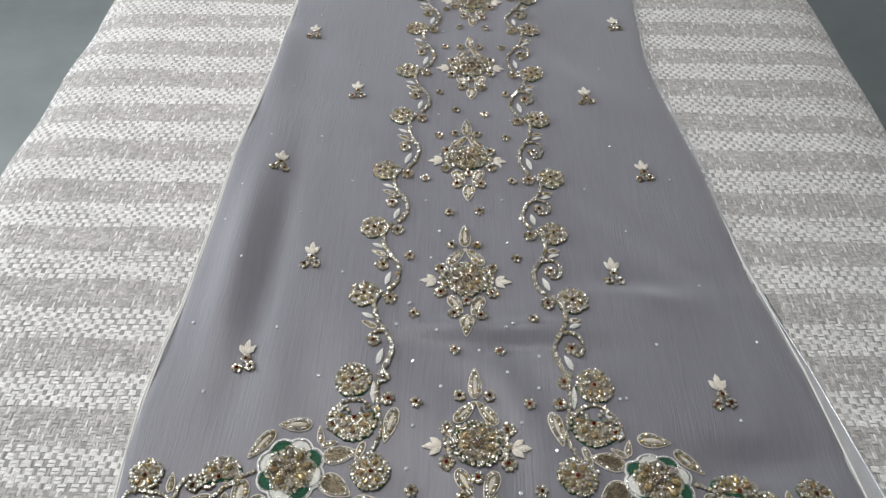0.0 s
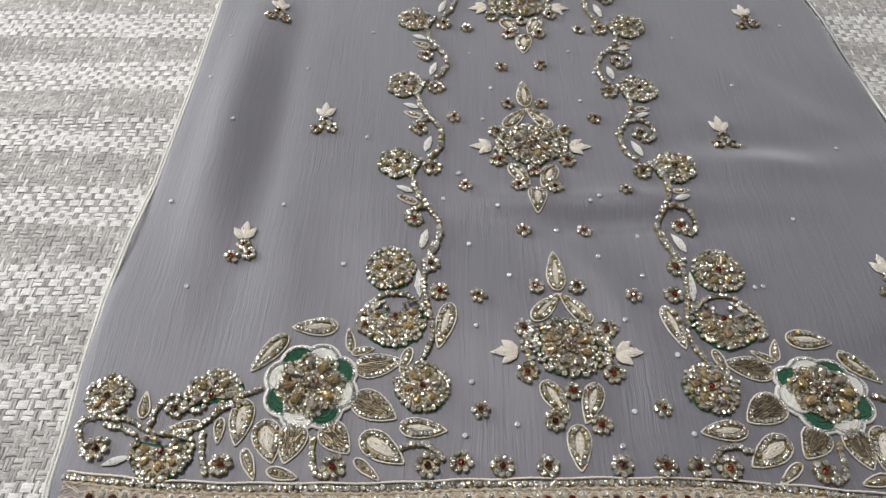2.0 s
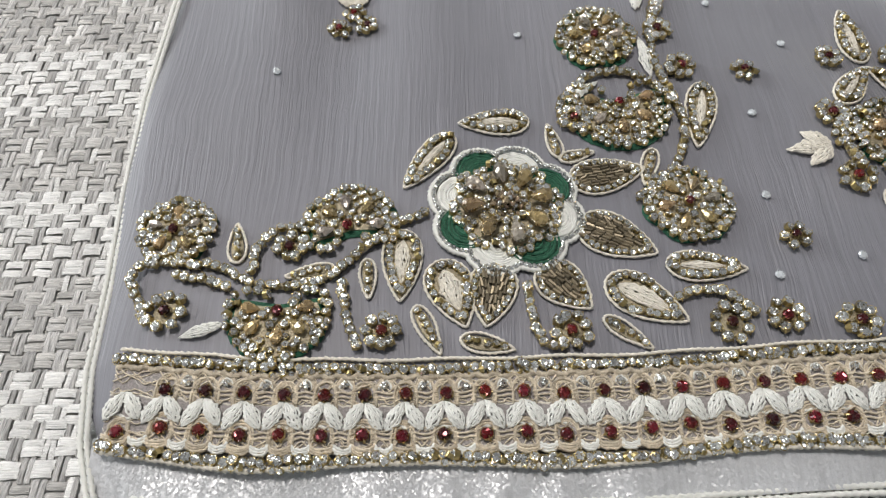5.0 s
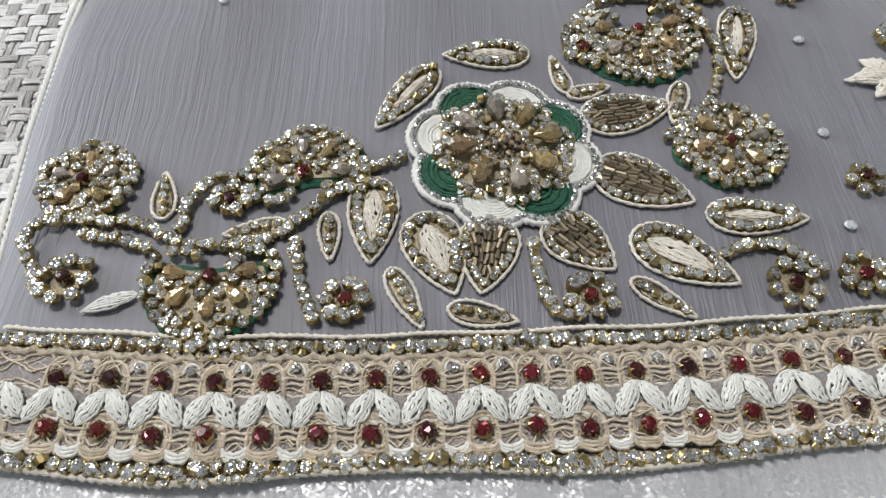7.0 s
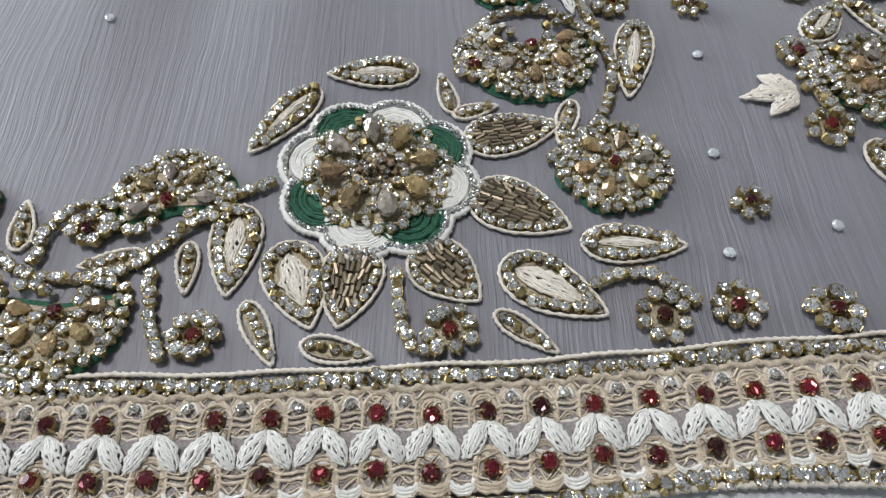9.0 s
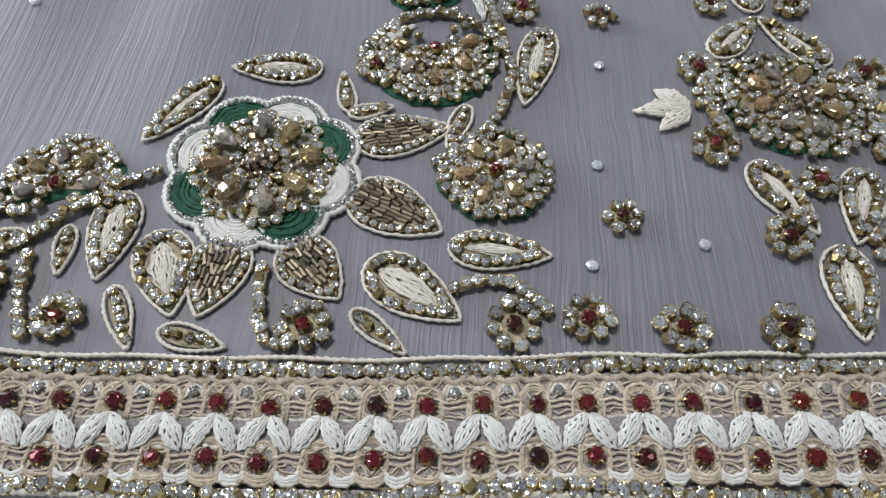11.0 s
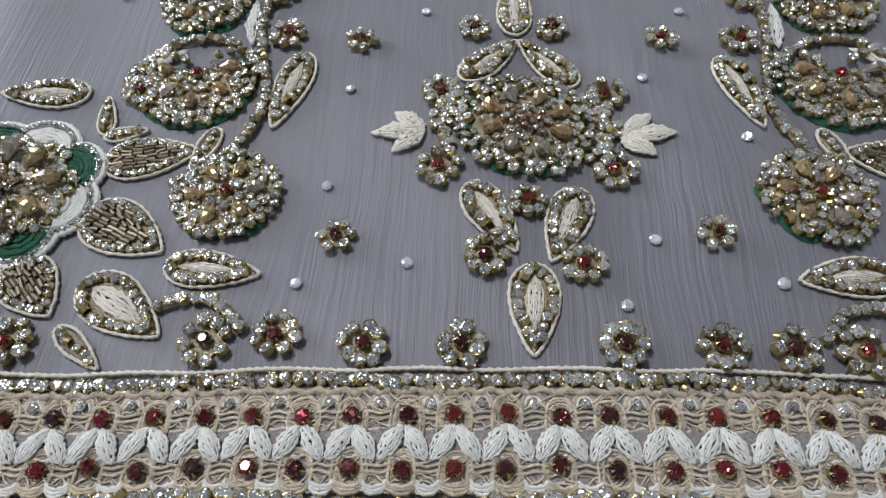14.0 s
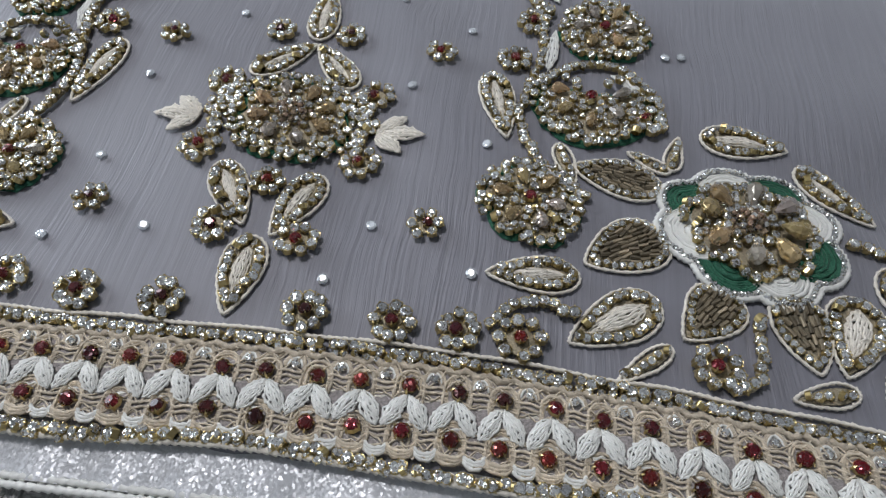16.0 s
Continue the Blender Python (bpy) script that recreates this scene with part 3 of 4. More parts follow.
# The gap left among these pieces is assumed, to admit the added west light.
for y0, y1, z0, z1 in ((-2.2, 0.6, -0.58, 1.9), (2.0, 3.4, -0.58, 1.9), (0.6, 2.0, -0.58, 0.1), (0.6, 2.0, 1.4, 1.9)):
    box("unseen_wall_piece", -2.5, -2.3, y0, y1, z0, z1, PLASTER, "").parent = unseen_wall_west
# Lamp body assumed out of view, built to go with the overhead light.
lamp = new("assumed_ceiling_lamp")
tagged(lamp, "unseen square ceiling lamp, added as the overhead light, switched on", "ceiling lamp")
box("lamp_frame", -0.83, -0.37, 0.37, 0.83, 1.875, 1.9, PLASTER, "").parent = lamp
box("diffuser", -0.80, -0.40, 0.40, 0.80, 1.868, 1.875, GLOW, "").parent = lamp

# ---- the bed and its woven cover ----
BED_W, BED_E = -0.575, 0.532


def cover_z(x, y):
    """Height of the woven cover: flat on top, rolling over at the bed's sides."""
    over = max(BED_W + 0.06 - x, x - BED_E + 0.06, 0.0)
    z = -0.0065 - 1.6 * over * over - (9.0 * (over - 0.06) ** 2 if over > 0.06 else 0)
    z += 0.0022 * math.sin(y * 31 + x * 3) * math.sin(x * 9 + 0.7) + 0.003 * bump_at(x, y, -0.40, 0.36, 0.12, 0.012)
    return z


def panel_west(y):
    return float(np.interp(y, (-0.01, 0.005, 0.021, 0.045, 0.077, 0.12, 0.17, 0.23, 0.28, 0.41, 0.52, 0.62, 0.72, 0.9, 1.2),
                           (-0.292, -0.298, -0.304, -0.308, -0.309, -0.312, -0.314, -0.312, -0.307, -0.305, -0.306, -0.298, -0.291, -0.288, -0.285)))


def panel_east(y):
    return float(np.interp(y, (0.0, 0.1, 0.22, 0.29, 0.35, 0.43, 0.5, 0.58, 0.68, 0.75, 0.9, 1.2),
                           (0.333, 0.331, 0.317, 0.305, 0.293, 0.284, 0.281, 0.269, 0.255, 0.248, 0.255, 0.262)))


bed = new("bed")
tagged(bed, "bed under a striped woven cover in white and greige", "bed")
b = Build()
xs = [BED_W - 0.02 + (BED_E - BED_W + 0.04) * i / 60 for i in range(61)]
ys = [-0.27 + 1.74 * j / 80 for j in range(81)]
b.add([(x, y, cover_z(x, y) - (0.012 if y > 0.03 and panel_west(y) + 0.03 < x < panel_east(y) - 0.03 else 0.0014)) for y in ys for x in xs], [(j * 61 + i, j * 61 + i + 1, j * 61 + i + 62, j * 61 + i + 61) for j in range(80) for i in range(60)], 0)
part("cover_backing", b, bed, mats=[BACKING], smooth=True)
bx = Build()
v = [(x, y, z) for z in (-0.5, -0.03) for y in (-0.26, 1.46) for x in (BED_W - 0.01, BED_E + 0.01)]
bx.add(v, [(0, 2, 3, 1), (4, 5, 7, 6), (0, 1, 5, 4), (2, 6, 7, 3), (0, 4, 6, 2), (1, 3, 7, 5)], 0)
part("mattress", bx, bed, mats=[BACKING])
for lx in (-0.5, 0.46):
    for ly in (-0.2, 1.4):
        lb = Build()
        lb.tube([(lx, ly, -0.58), (lx, ly, -0.52), (lx, ly, -0.49)], 0.03, 0, sides=12)
        part("leg", lb, bed, mats=[BACKING])

CELL, BAND = 0.0056, 0.0764


def weave():
    """The cover's yarns: pairs of weft and threes of warp that pass over one another in turn."""
    v, f, mi = [], [], []
    ycell = BAND / 12

    def strand(x0, y0, x1, y1, half, mat, high):
        n = len(v)
        dx, dy = x1 - x0, y1 - y0
        length = math.hypot(dx, dy)
        sx, sy = -dy / length * half, dx / length * half
        bend = SEATED.gauss(0, half * 0.25)
        for u, h in ((0.0, -0.0005), (0.2, -0.0001), (0.8, -0.0001), (1.0, -0.0005)):
            px, py = x0 + dx * u + sx / half * bend * (h + 0.0010) * 700, y0 + dy * u + sy / half * bend * (h + 0.0014) * 700
            z = cover_z(px, py) + h + high
            v.extend(((px - sx, py - sy, z - 0.0002), (px, py, z + 0.0002), (px + sx, py + sy, z - 0.0002)))
        for i in range(3):
            for k in range(2):
                f.append((n + i * 3 + k, n + i * 3 + 3 + k, n + i * 3 + 4 + k, n + i * 3 + 1 + k))
                mi.append(mat)

    for j in range(-55, 216):
        yc = 0.0871 + (j + 0.5) * ycell
        white = (j % 12) < 6
        for i in range(int((BED_W - 0.04) / CELL), int((BED_E + 0.05) / CELL)):
            xc = (i + 0.5) * CELL
            if 0.03 < yc and panel_west(yc) + 0.03 < xc < panel_east(yc) - 0.03:
                continue
            wob = 0.0012 * math.sin(xc * 40 + j) + 0.010 * (xc + 0.3) * (0.3 if xc > 0 else 0)
            y = yc + wob
            high = SEATED.uniform(-0.0002, 0.0003)
            if (i + j) % 2:
                long = CELL * (0.62 if white else 0.60)
                for o in (-0.24, 0.24):
                    strand(xc - long * SEATED.uniform(0.92, 1.05), y + o * ycell, xc + long * SEATED.uniform(0.92, 1.05), y + o * ycell + SEATED.gauss(0, 0.0003),
                           ycell * (0.235 if white else 0.21), 0 if white else 1, high + (0.0003 if white else 0))
            else:
                for o in (-0.20, 0.20):
                    strand(xc + o * CELL, y - ycell * 0.66, xc + o * CELL + SEATED.gauss(0, 0.0003), y + ycell * 0.66, CELL * (0.165 if white else 0.185),
                           2 if SEATED.random() < 0.85 else 0, high)
    me = bpy.data.meshes.new("cover_weave")
    me.from_pydata(v, [], f)
    for x in (YARN_W, YARN_G, YARN_D):
        me.materials.append(x)
    me.polygons.foreach_set("material_index", mi)
    me.polygons.foreach_set("use_smooth", [True] * len(f))
    ob = new("cover_weave", me)
    ob.parent = bed
    tagged(ob, "thick basket-woven yarns in white and greige bands", kind="stuff")


weave()

# ---- the garment ----
garment = new("embroidered_garment")
tagged(garment, "grey chiffon garment with beaded floral embroidery, spread on a bed", "garment")
garment.location = (0, 0, 0)


def hem_y(x):
    """The upper edge of the beaded border."""
    return float(np.interp(x, (-0.31, -0.30, -0.25, -0.2, -0.12, -0.07, 0.0, 0.067, 0.13, 0.174, 0.33),
                           (0.0535, 0.052, 0.0468, 0.046, 0.0472, 0.0495, 0.0508, 0.0515, 0.048, 0.044, 0.028)))


NX, NY = 170, 300
b = Build()
for j in range(NY + 1):
    y = 0.0 + 1.2 * (j / NY) ** 1.25
    for i in range(NX + 1):
        u = i / NX
        w, e = panel_west(y), panel_east(y)
        x = w + (e - w) * u
        yy = y + (hem_y(x) - 0.036) * max(0.0, 1 - y / 0.05)
        b.v.append((x, yy, cloth_z(x, yy) - 0.004 * (math.exp(-(x - w) / 0.006) + math.exp(-(e - x) / 0.006)) - 0.003 * math.exp(-y / 0.004)))
for j in range(NY):
    for i in range(NX):
        k = j * (NX + 1) + i
        b.f.append((k, k + 1, k + NX + 2, k + NX + 1))
        b.m.append(0)
part("cloth", b, garment, "soft grey chiffon with fine crinkles", mats=[CHIFFON], smooth=True)

# satin facing below the border and beside the east edge
b = Build()
for j in range(9):
    for i in range(161):
        x = -0.3 + 0.645 * i / 160
        top = hem_y(x) - 0.034
        y = top + 0.002 - 0.0150 * j / 8
        b.v.append((x, y, -0.0006 - 0.0022 * j / 8 + 0.0011 * math.sin(x * 210 + 4 * math.sin(x * 37)) * j / 8))
for j in range(8):
    for i in range(160):
        k = j * 161 + i
        b.f.append((k, k + 161, k + 162, k + 1))
        b.m.append(0)
part("satin_facing", b, garment, "pale shimmering satin facing along the hem", mats=[SATIN], smooth=True)
b = Build()
for j in range(41):
    y = -0.004 + 0.32 * j / 40
    e = panel_east(max(y, 0.0))
    for u, z in ((-0.004, -0.003), (0.006, -0.0035), (0.024 * max(0.1, 1 - y / 0.33), -0.0045)):
        b.v.append((e + u, y, z))
b.f = [(j * 3 + k, j * 3 + k + 1, j * 3 + k + 4, j * 3 + k + 3) for j in range(40) for k in range(2)]
b.m = [0] * len(b.f)
part("side_facing", b, garment, "pale satin facing along the side seam", mats=[SATIN], smooth=True)

edge = [(panel_west(y), y, -0.0028) for y in np.arange(1.15, 0.004, -0.004)]
edge += [(-0.2955, 0.0005, -0.003), (-0.290, -0.0012, -0.003)]
edge += [(x, hem_y(x) - 0.0472, -0.0028) for x in np.arange(-0.284, 0.335, 0.004)]
b = Build()
dense = []
for p, q in zip(edge, edge[1:]):
    dense += [tuple(Vector(p).lerp(Vector(q), k / 3)) for k in range(3)]
for shift in (-0.0011, 0.0011):
    b.tube([(x + (shift if y > 0.004 else 0), y + (shift if y <= 0.004 else 0), z) for x, y, z in dense], 0.00105, WHITE, sides=6, ribs=0.24)
part("piping", b, garment, "thin silvery corded piping")
b = Build()
b.tube([(panel_east(max(y, 0)) + 0.024 * max(0.1, 1 - y / 0.33) + (0.001 if y > 0.3 else 0), y, -0.0035) for y in np.arange(-0.003, 1.15, 0.0016)], 0.0012, SILVER, sides=6, ribs=0.16)
part("piping", b, garment, "thin silvery corded piping")

b = Build()
b.tube([(panel_east(max(y, 0)) + 0.0006, y, -0.0022) for y in np.arange(-0.003, 0.42, 0.0016)], 0.0010, WHITE, sides=6, ribs=0.2)
part("piping", b, garment, "thin white corded piping")

# ---- border ----
PITCH = 0.01290
border = Motif("border_trim", "wide beige and white crochet border with red stones")
X0, X1 = -0.2965, 0.318
xs = np.arange(X0, X1, 0.0011)


def border_line(off, r, mat, wave=0.0, length=0.0127, ribs=0.2, lift=0.0, phase=0.0):
    pts = [(x, hem_y(x) + off + wave * math.sin(6.2832 * x / length + phase) + SEATED.gauss(0, 0.0001)) for x in xs]
    border.cord(pts, r, mat, lift, sides=6, ribs=ribs)


border_line(-0.0155, 0.0005, CREAM, 0.0005)
border_line(-0.0062, 0.0011, BEIGE, 0.0006, 0.0064, 0.25)
border_line(-0.0225, 0.0006, WHITE, 0.0006, 0.0064, 0.2)
ground = []
for off, high in ((-0.0045, 0.0), (-0.0055, 0.0006), (-0.0180, 0.0007), (-0.0300, 0.0006), (-0.0312, 0.0)):
    ground += [tuple(on_cloth(x, hem_y(x) + off, high)) for x in xs]
border.threads.add(ground, [(j * len(xs) + i, j * len(xs) + len(xs) + i, j * len(xs) + len(xs) + i + 1, j * len(xs) + i + 1) for j in range(4) for i in range(len(xs) - 1)], GROUND)
gems = 47
chevrons = []
for k in range(gems):
    x = -0.2911 + PITCH * k
    for off in ((-0.0125, -0.0257) if k else (-0.0285,)):
        y = hem_y(x) + off + SEATED.gauss(0, 0.0003)
        gx = x + SEATED.gauss(0, 0.0004)
        border.stone("red_stone", gx, y, 0.0047, lift=0.0008, tilt=10)
        # a wool loop of loose strands stands round each stone
        for strand in range(4):
            wide, high = 0.0028 + 0.0003 * strand + SEATED.gauss(0, 0.0003), 0.0040 + 0.0003 * strand + SEATED.gauss(0, 0.0004)
            foot = -0.0042 + SEATED.gauss(0, 0.0004)
            loop = [(gx - wide, y + foot), (gx - wide * 1.05, y - 0.001)]
            loop += [(gx - wide * math.cos(t / 8 * math.pi), y + 0.0012 + (high - 0.0012) * math.sin(t / 8 * math.pi)) for t in range(9)]
            loop += [(gx + wide * 1.05, y - 0.001), (gx + wide, y + foot)]
            border.cord(loop, 0.00044, BEIGE, 0.0002 + 0.0002 * strand, sides=5, ribs=0.25)
        # two strands run on to the next stone
        for dy in (-0.0008, 0.0007):
            border.cord([(gx + 0.0028 + (PITCH - 0.0056) * t / 6, hem_y(x + PITCH * t / 6) + off + dy + 0.0003 * math.sin(t * 1.3 + k)) for t in range(7)], 0.00042, BEIGE, 0.0009, sides=5, ribs=0.12)
        # small arches with a clear bead above, beige and white bumps below
        cx = x + PITCH * 0.5
        if off > -0.02:
            for strand in range(3):
                r1 = 0.0021 + 0.0004 * strand
                border.cord([(cx - r1 * math.cos(t / 9 * math.pi), hem_y(cx) - 0.0104 + (0.0030 + 0.0005 * strand) * math.sin(t / 9 * math.pi)) for t in range(10)], 0.0005, BEIGE if strand else WHITE, 0.0005, sides=5, ribs=0.15)
            border.stone("clear_round_bead", cx, hem_y(cx) - 0.0094, 0.0027, lift=0.0003)
        else:
            for bx_, mat, wide in ((x, BEIGE, 0.0036), (cx, WHITE, 0.0028)):
                for strand in range(3):
                    border.cord([(bx_ - wide * math.cos(t / 8 * math.pi), hem_y(bx_) - 0.0284 - 0.0004 * strand - (0.0016 + 0.0004 * strand) * math.sin(t / 8 * math.pi) + SEATED.gauss(0, 0.0001))
                                 for t in range(9)], 0.0006, mat, 0.0004 + 0.0002 * (2 - strand), sides=5, ribs=0.2)
    top = hem_y(x)
    for side in (-1, 1):
        chevrons.append(((x + side * 0.0059, top - 0.0240), (x + side * 0.0001, top - 0.0146)))
for off, amp in ((-0.0078, 0.0014), (-0.0104, 0.0012), (-0.0148, 0.0008), (-0.0236, 0.0010), (-0.0280, 0.0012), (-0.0300, 0.0010)):
    for strand in range(3):
        ph = SEATED.uniform(0, 6)
        border.cord([(x, hem_y(x) + off + amp * math.sin(x * 900 + ph + 3 * math.sin(x * 170 + strand)) + SEATED.gauss(0, 0.0003)) for x in xs], 0.00028, BEIGE if strand else CREAM, 0.0002 + 0.0004 * strand, sides=4)
border.singly = True
border_ob = border.finish(garment)
for low, high in chevrons:
    m = Motif("stitched_leaf", "white satin-stitched leaf of the zigzag")
    satin(m, low, high, 0.0055, WHITE, 8, 0.0012, 0.0012)
    m.finish(border_ob)
for off, r in ((0.0, 0.0007), (-0.0350, 0.0009)):
    m = Motif("edge_cord", "twisted cream cord")
    m.cord([(x, hem_y(x) + off + (0.0012 * math.sin(x * 58 + 0.6) if off else 0.0003 * math.sin(x * 160))) for x in xs], r, CREAM, sides=6, ribs=0.25)
    m.finish(border_ob)
for name, off in (("upper_stone_row", -0.0032), ("lower_stone_row", -0.0332)):
    m = Motif(name, "row of small rhinestones in gilt cups beside a cream cord", singly=False)
    low = 0.0012 if off < -0.02 else 0.0
    chain(m, [(x, hem_y(x) + off + 0.0005 * math.sin(x * 70) + low * math.sin(x * 58 + 0.6)) for x in np.arange(X0, X1, 0.006)], 0.0036, 0.0029, 0.12, False)
    chain(m, [(x, hem_y(x) + off - 0.0012 + 0.0006 * math.sin(x * 90 + 1) + low * math.sin(x * 58 + 0.6)) for x in np.arange(X0, X1, 0.006)], 0.0026, 0.0031, 0.35, False)
    m.finish(garment)

# ---- corner sprays, one the mirror of the other ----
for flip in (1, -1):
    def motif(name, label, singly=False):
        made = Motif(name, label, singly, flip)
        made.draw = 1.0
        return made

    m = motif("great_flower", "large round flower with green and cream stitched lobes, silver edging and amber beads", True)
    great_flower(m, -0.163, 0.107, 0.0285)
    m.finish(garment)
    for bx_, by_, tx_, ty_, w, fill in (
            (-0.183, 0.142, -0.202, 0.116, 0.012, "ring"), (-0.151, 0.151, -0.180, 0.148, 0.013, "ring"),
            (-0.202, 0.097, -0.203, 0.068, 0.0145, "ring"), (-0.189, 0.084, -0.180, 0.058, 0.017, "ring"),
            (-0.1065, 0.0815, -0.078, 0.079, 0.0125, "ring"), (-0.129, 0.076, -0.103, 0.059, 0.0165, "ring"),
            (-0.076, 0.168, -0.084, 0.135, 0.0125, "ring"),
            (-0.137, 0.120, -0.107, 0.126, 0.0165, "bugle"), (-0.136, 0.101, -0.109, 0.0865, 0.019, "bugle"),
            (-0.168, 0.083, -0.173, 0.058, 0.017, "bugle"), (-0.152, 0.082, -0.136, 0.0645, 0.017, "bugle"),
            (-0.1975, 0.066, -0.189, 0.048, 0.0068, "row"), (-0.182, 0.0535, -0.164, 0.0495, 0.0072, "row"),
            (-0.132, 0.061, -0.117, 0.049, 0.0062, "row"), (-0.215, 0.085, -0.214, 0.069, 0.0060, "row"),
            (-0.102, 0.135, -0.108, 0.118, 0.0066, "row"), (-0.262, 0.084, -0.264, 0.101, 0.0068, "row"),
            (-0.140, 0.132, -0.1435, 0.149, 0.0058, "row"), (-0.140, 0.131, -0.126, 0.1345, 0.0056, "row"),
            (-0.227, 0.082, -0.244, 0.078, 0.0055, "row")):
        m = motif("beaded_leaf" if fill != "bugle" else "bugle_leaf",
                  "leaf of dark bronze bugle beads edged with rhinestones" if fill == "bugle" else "pale leaf outlined in cream cord and rhinestones", True)
        leaf(m, (bx_, by_), (tx_, ty_), w, fill)
        m.finish(garment)
    for x, y, r, a0, span, petals in (
            (-0.286, 0.098, 0.0145, 20, 360, 5), (-0.222, 0.099, 0.0185, 0, 200, 5), (-0.2445, 0.0635, 0.0185, 170, 200, 5),
            (-0.0935, 0.1075, 0.0175, 10, 360, 6), (-0.113, 0.157, 0.0225, 170, 205, 5), (-0.118, 0.196, 0.0180, 0, 360, 6)):
        m = motif("cluster_flower", "cluster flower of clear rhinestones and amber beads on green felt", True)
        cluster(m, x, y, r, a0, span, petals)
        if y > 0.15 and span < 360:
            chain(m, [(-0.138, 0.150), (-0.136, 0.162), (-0.122, 0.174), (-0.106, 0.174), (-0.092, 0.162)])
        m.finish(garment)
    m = motif("stone_scroll", "winding scroll of small rhinestones in gilt cups")
    chain(m, [(-0.290, 0.061), (-0.295, 0.071), (-0.299, 0.079), (-0.294, 0.084), (-0.284, 0.084), (-0.271, 0.083), (-0.262, 0.079), (-0.254, 0.075), (-0.241, 0.074),
              (-0.229, 0.078), (-0.222, 0.084), (-0.213, 0.092), (-0.203, 0.100), (-0.192, 0.105)])
    chain(m, [(-0.282, 0.079), (-0.272, 0.077), (-0.262, 0.073)])
    chain(m, [(-0.223, 0.075), (-0.222, 0.065), (-0.219, 0.056), (-0.217, 0.050)])
    chain(m, [(-0.256, 0.080), (-0.255, 0.090), (-0.248, 0.098), (-0.241, 0.098)])
    m.finish(garment)
    m = motif("stone_scroll", "winding scroll of small rhinestones in gilt cups")
    chain(m, [(-0.104, 0.068), (-0.093, 0.071), (-0.085, 0.067), (-0.080, 0.061)])
    chain(m, [(-0.157, 0.073), (-0.157, 0.062), (-0.154, 0.052), (-0.147, 0.050)])
    chain(m, [(-0.085, 0.228), (-0.091, 0.212), (-0.094, 0.195), (-0.094, 0.178), (-0.090, 0.160), (-0.088, 0.143), (-0.094, 0.128), (-0.103, 0.117), (-0.112, 0.112)])
    m.finish(garment)
    for x, y, r in ((-0.243, 0.090, 0.0046), (-0.284, 0.065, 0.0058), (-0.209, 0.056, 0.0050), (-0.144, 0.056, 0.0054), (-0.089, 0.0575, 0.0060),
                    (-0.132, 0.151, 0.0048), (-0.090, 0.200, 0.0050), (-0.084, 0.177, 0.0050)):
        m = motif("stone_flower", "small flower of clear rhinestones round a red stone", True)
        star(m, x, y, r)
        m.finish(garment)
    for bx_, by_, tx_, ty_, w in ((-0.263, 0.060, -0.278, 0.055, 0.0052), (-0.135, 0.160, -0.120, 0.171, 0.0050), (-0.097, 0.172, -0.099, 0.196, 0.0058)):
        m = motif("stitched_leaf", "white satin-stitched leaf")
        satin(m, (bx_, by_), (tx_, ty_), w)
        m.finish(garment)

# small flowers along the border and between the motifs
for x, y in ((-0.0695, 0.0595), (-0.0455, 0.057), (-0.0195, 0.0572), (0.024, 0.058), (0.049, 0.058), (0.068, 0.058)):
    m = Motif("stone_flower", "small flower of clear rhinestones round a red stone", True)
    star(m, x, y)
    m.finish(garment)
for x, y in ((-0.057, 0.092), (0.054, 0.094), (-0.057, 0.174), (0.0485, 0.175), (-0.0225, 0.2345), (0.0230, 0.2355), (-0.065, 0.275), (0.057, 0.270),
             (-0.074, 0.352), (0.043, 0.351), (-0.032, 0.420), (0.003, 0.422), (-0.062, 0.478), (0.043, 0.473), (-0.048, 0.556), (0.038, 0.555),
             (-0.027, 0.611), (0.011, 0.604), (-0.050, 0.649), (0.040, 0.645), (-0.046, 0.759), (0.038, 0.761), (0.016, 0.811), (-0.025, 0.812), (-0.046, 0.863)):
    m = Motif("stone_flower", "small flower of clear rhinestones on plain chiffon", y < 0.2)
    star(m, x, y, 0.0042, 6, gem=0.0038, size=0.0038)
    m.finish(garment)


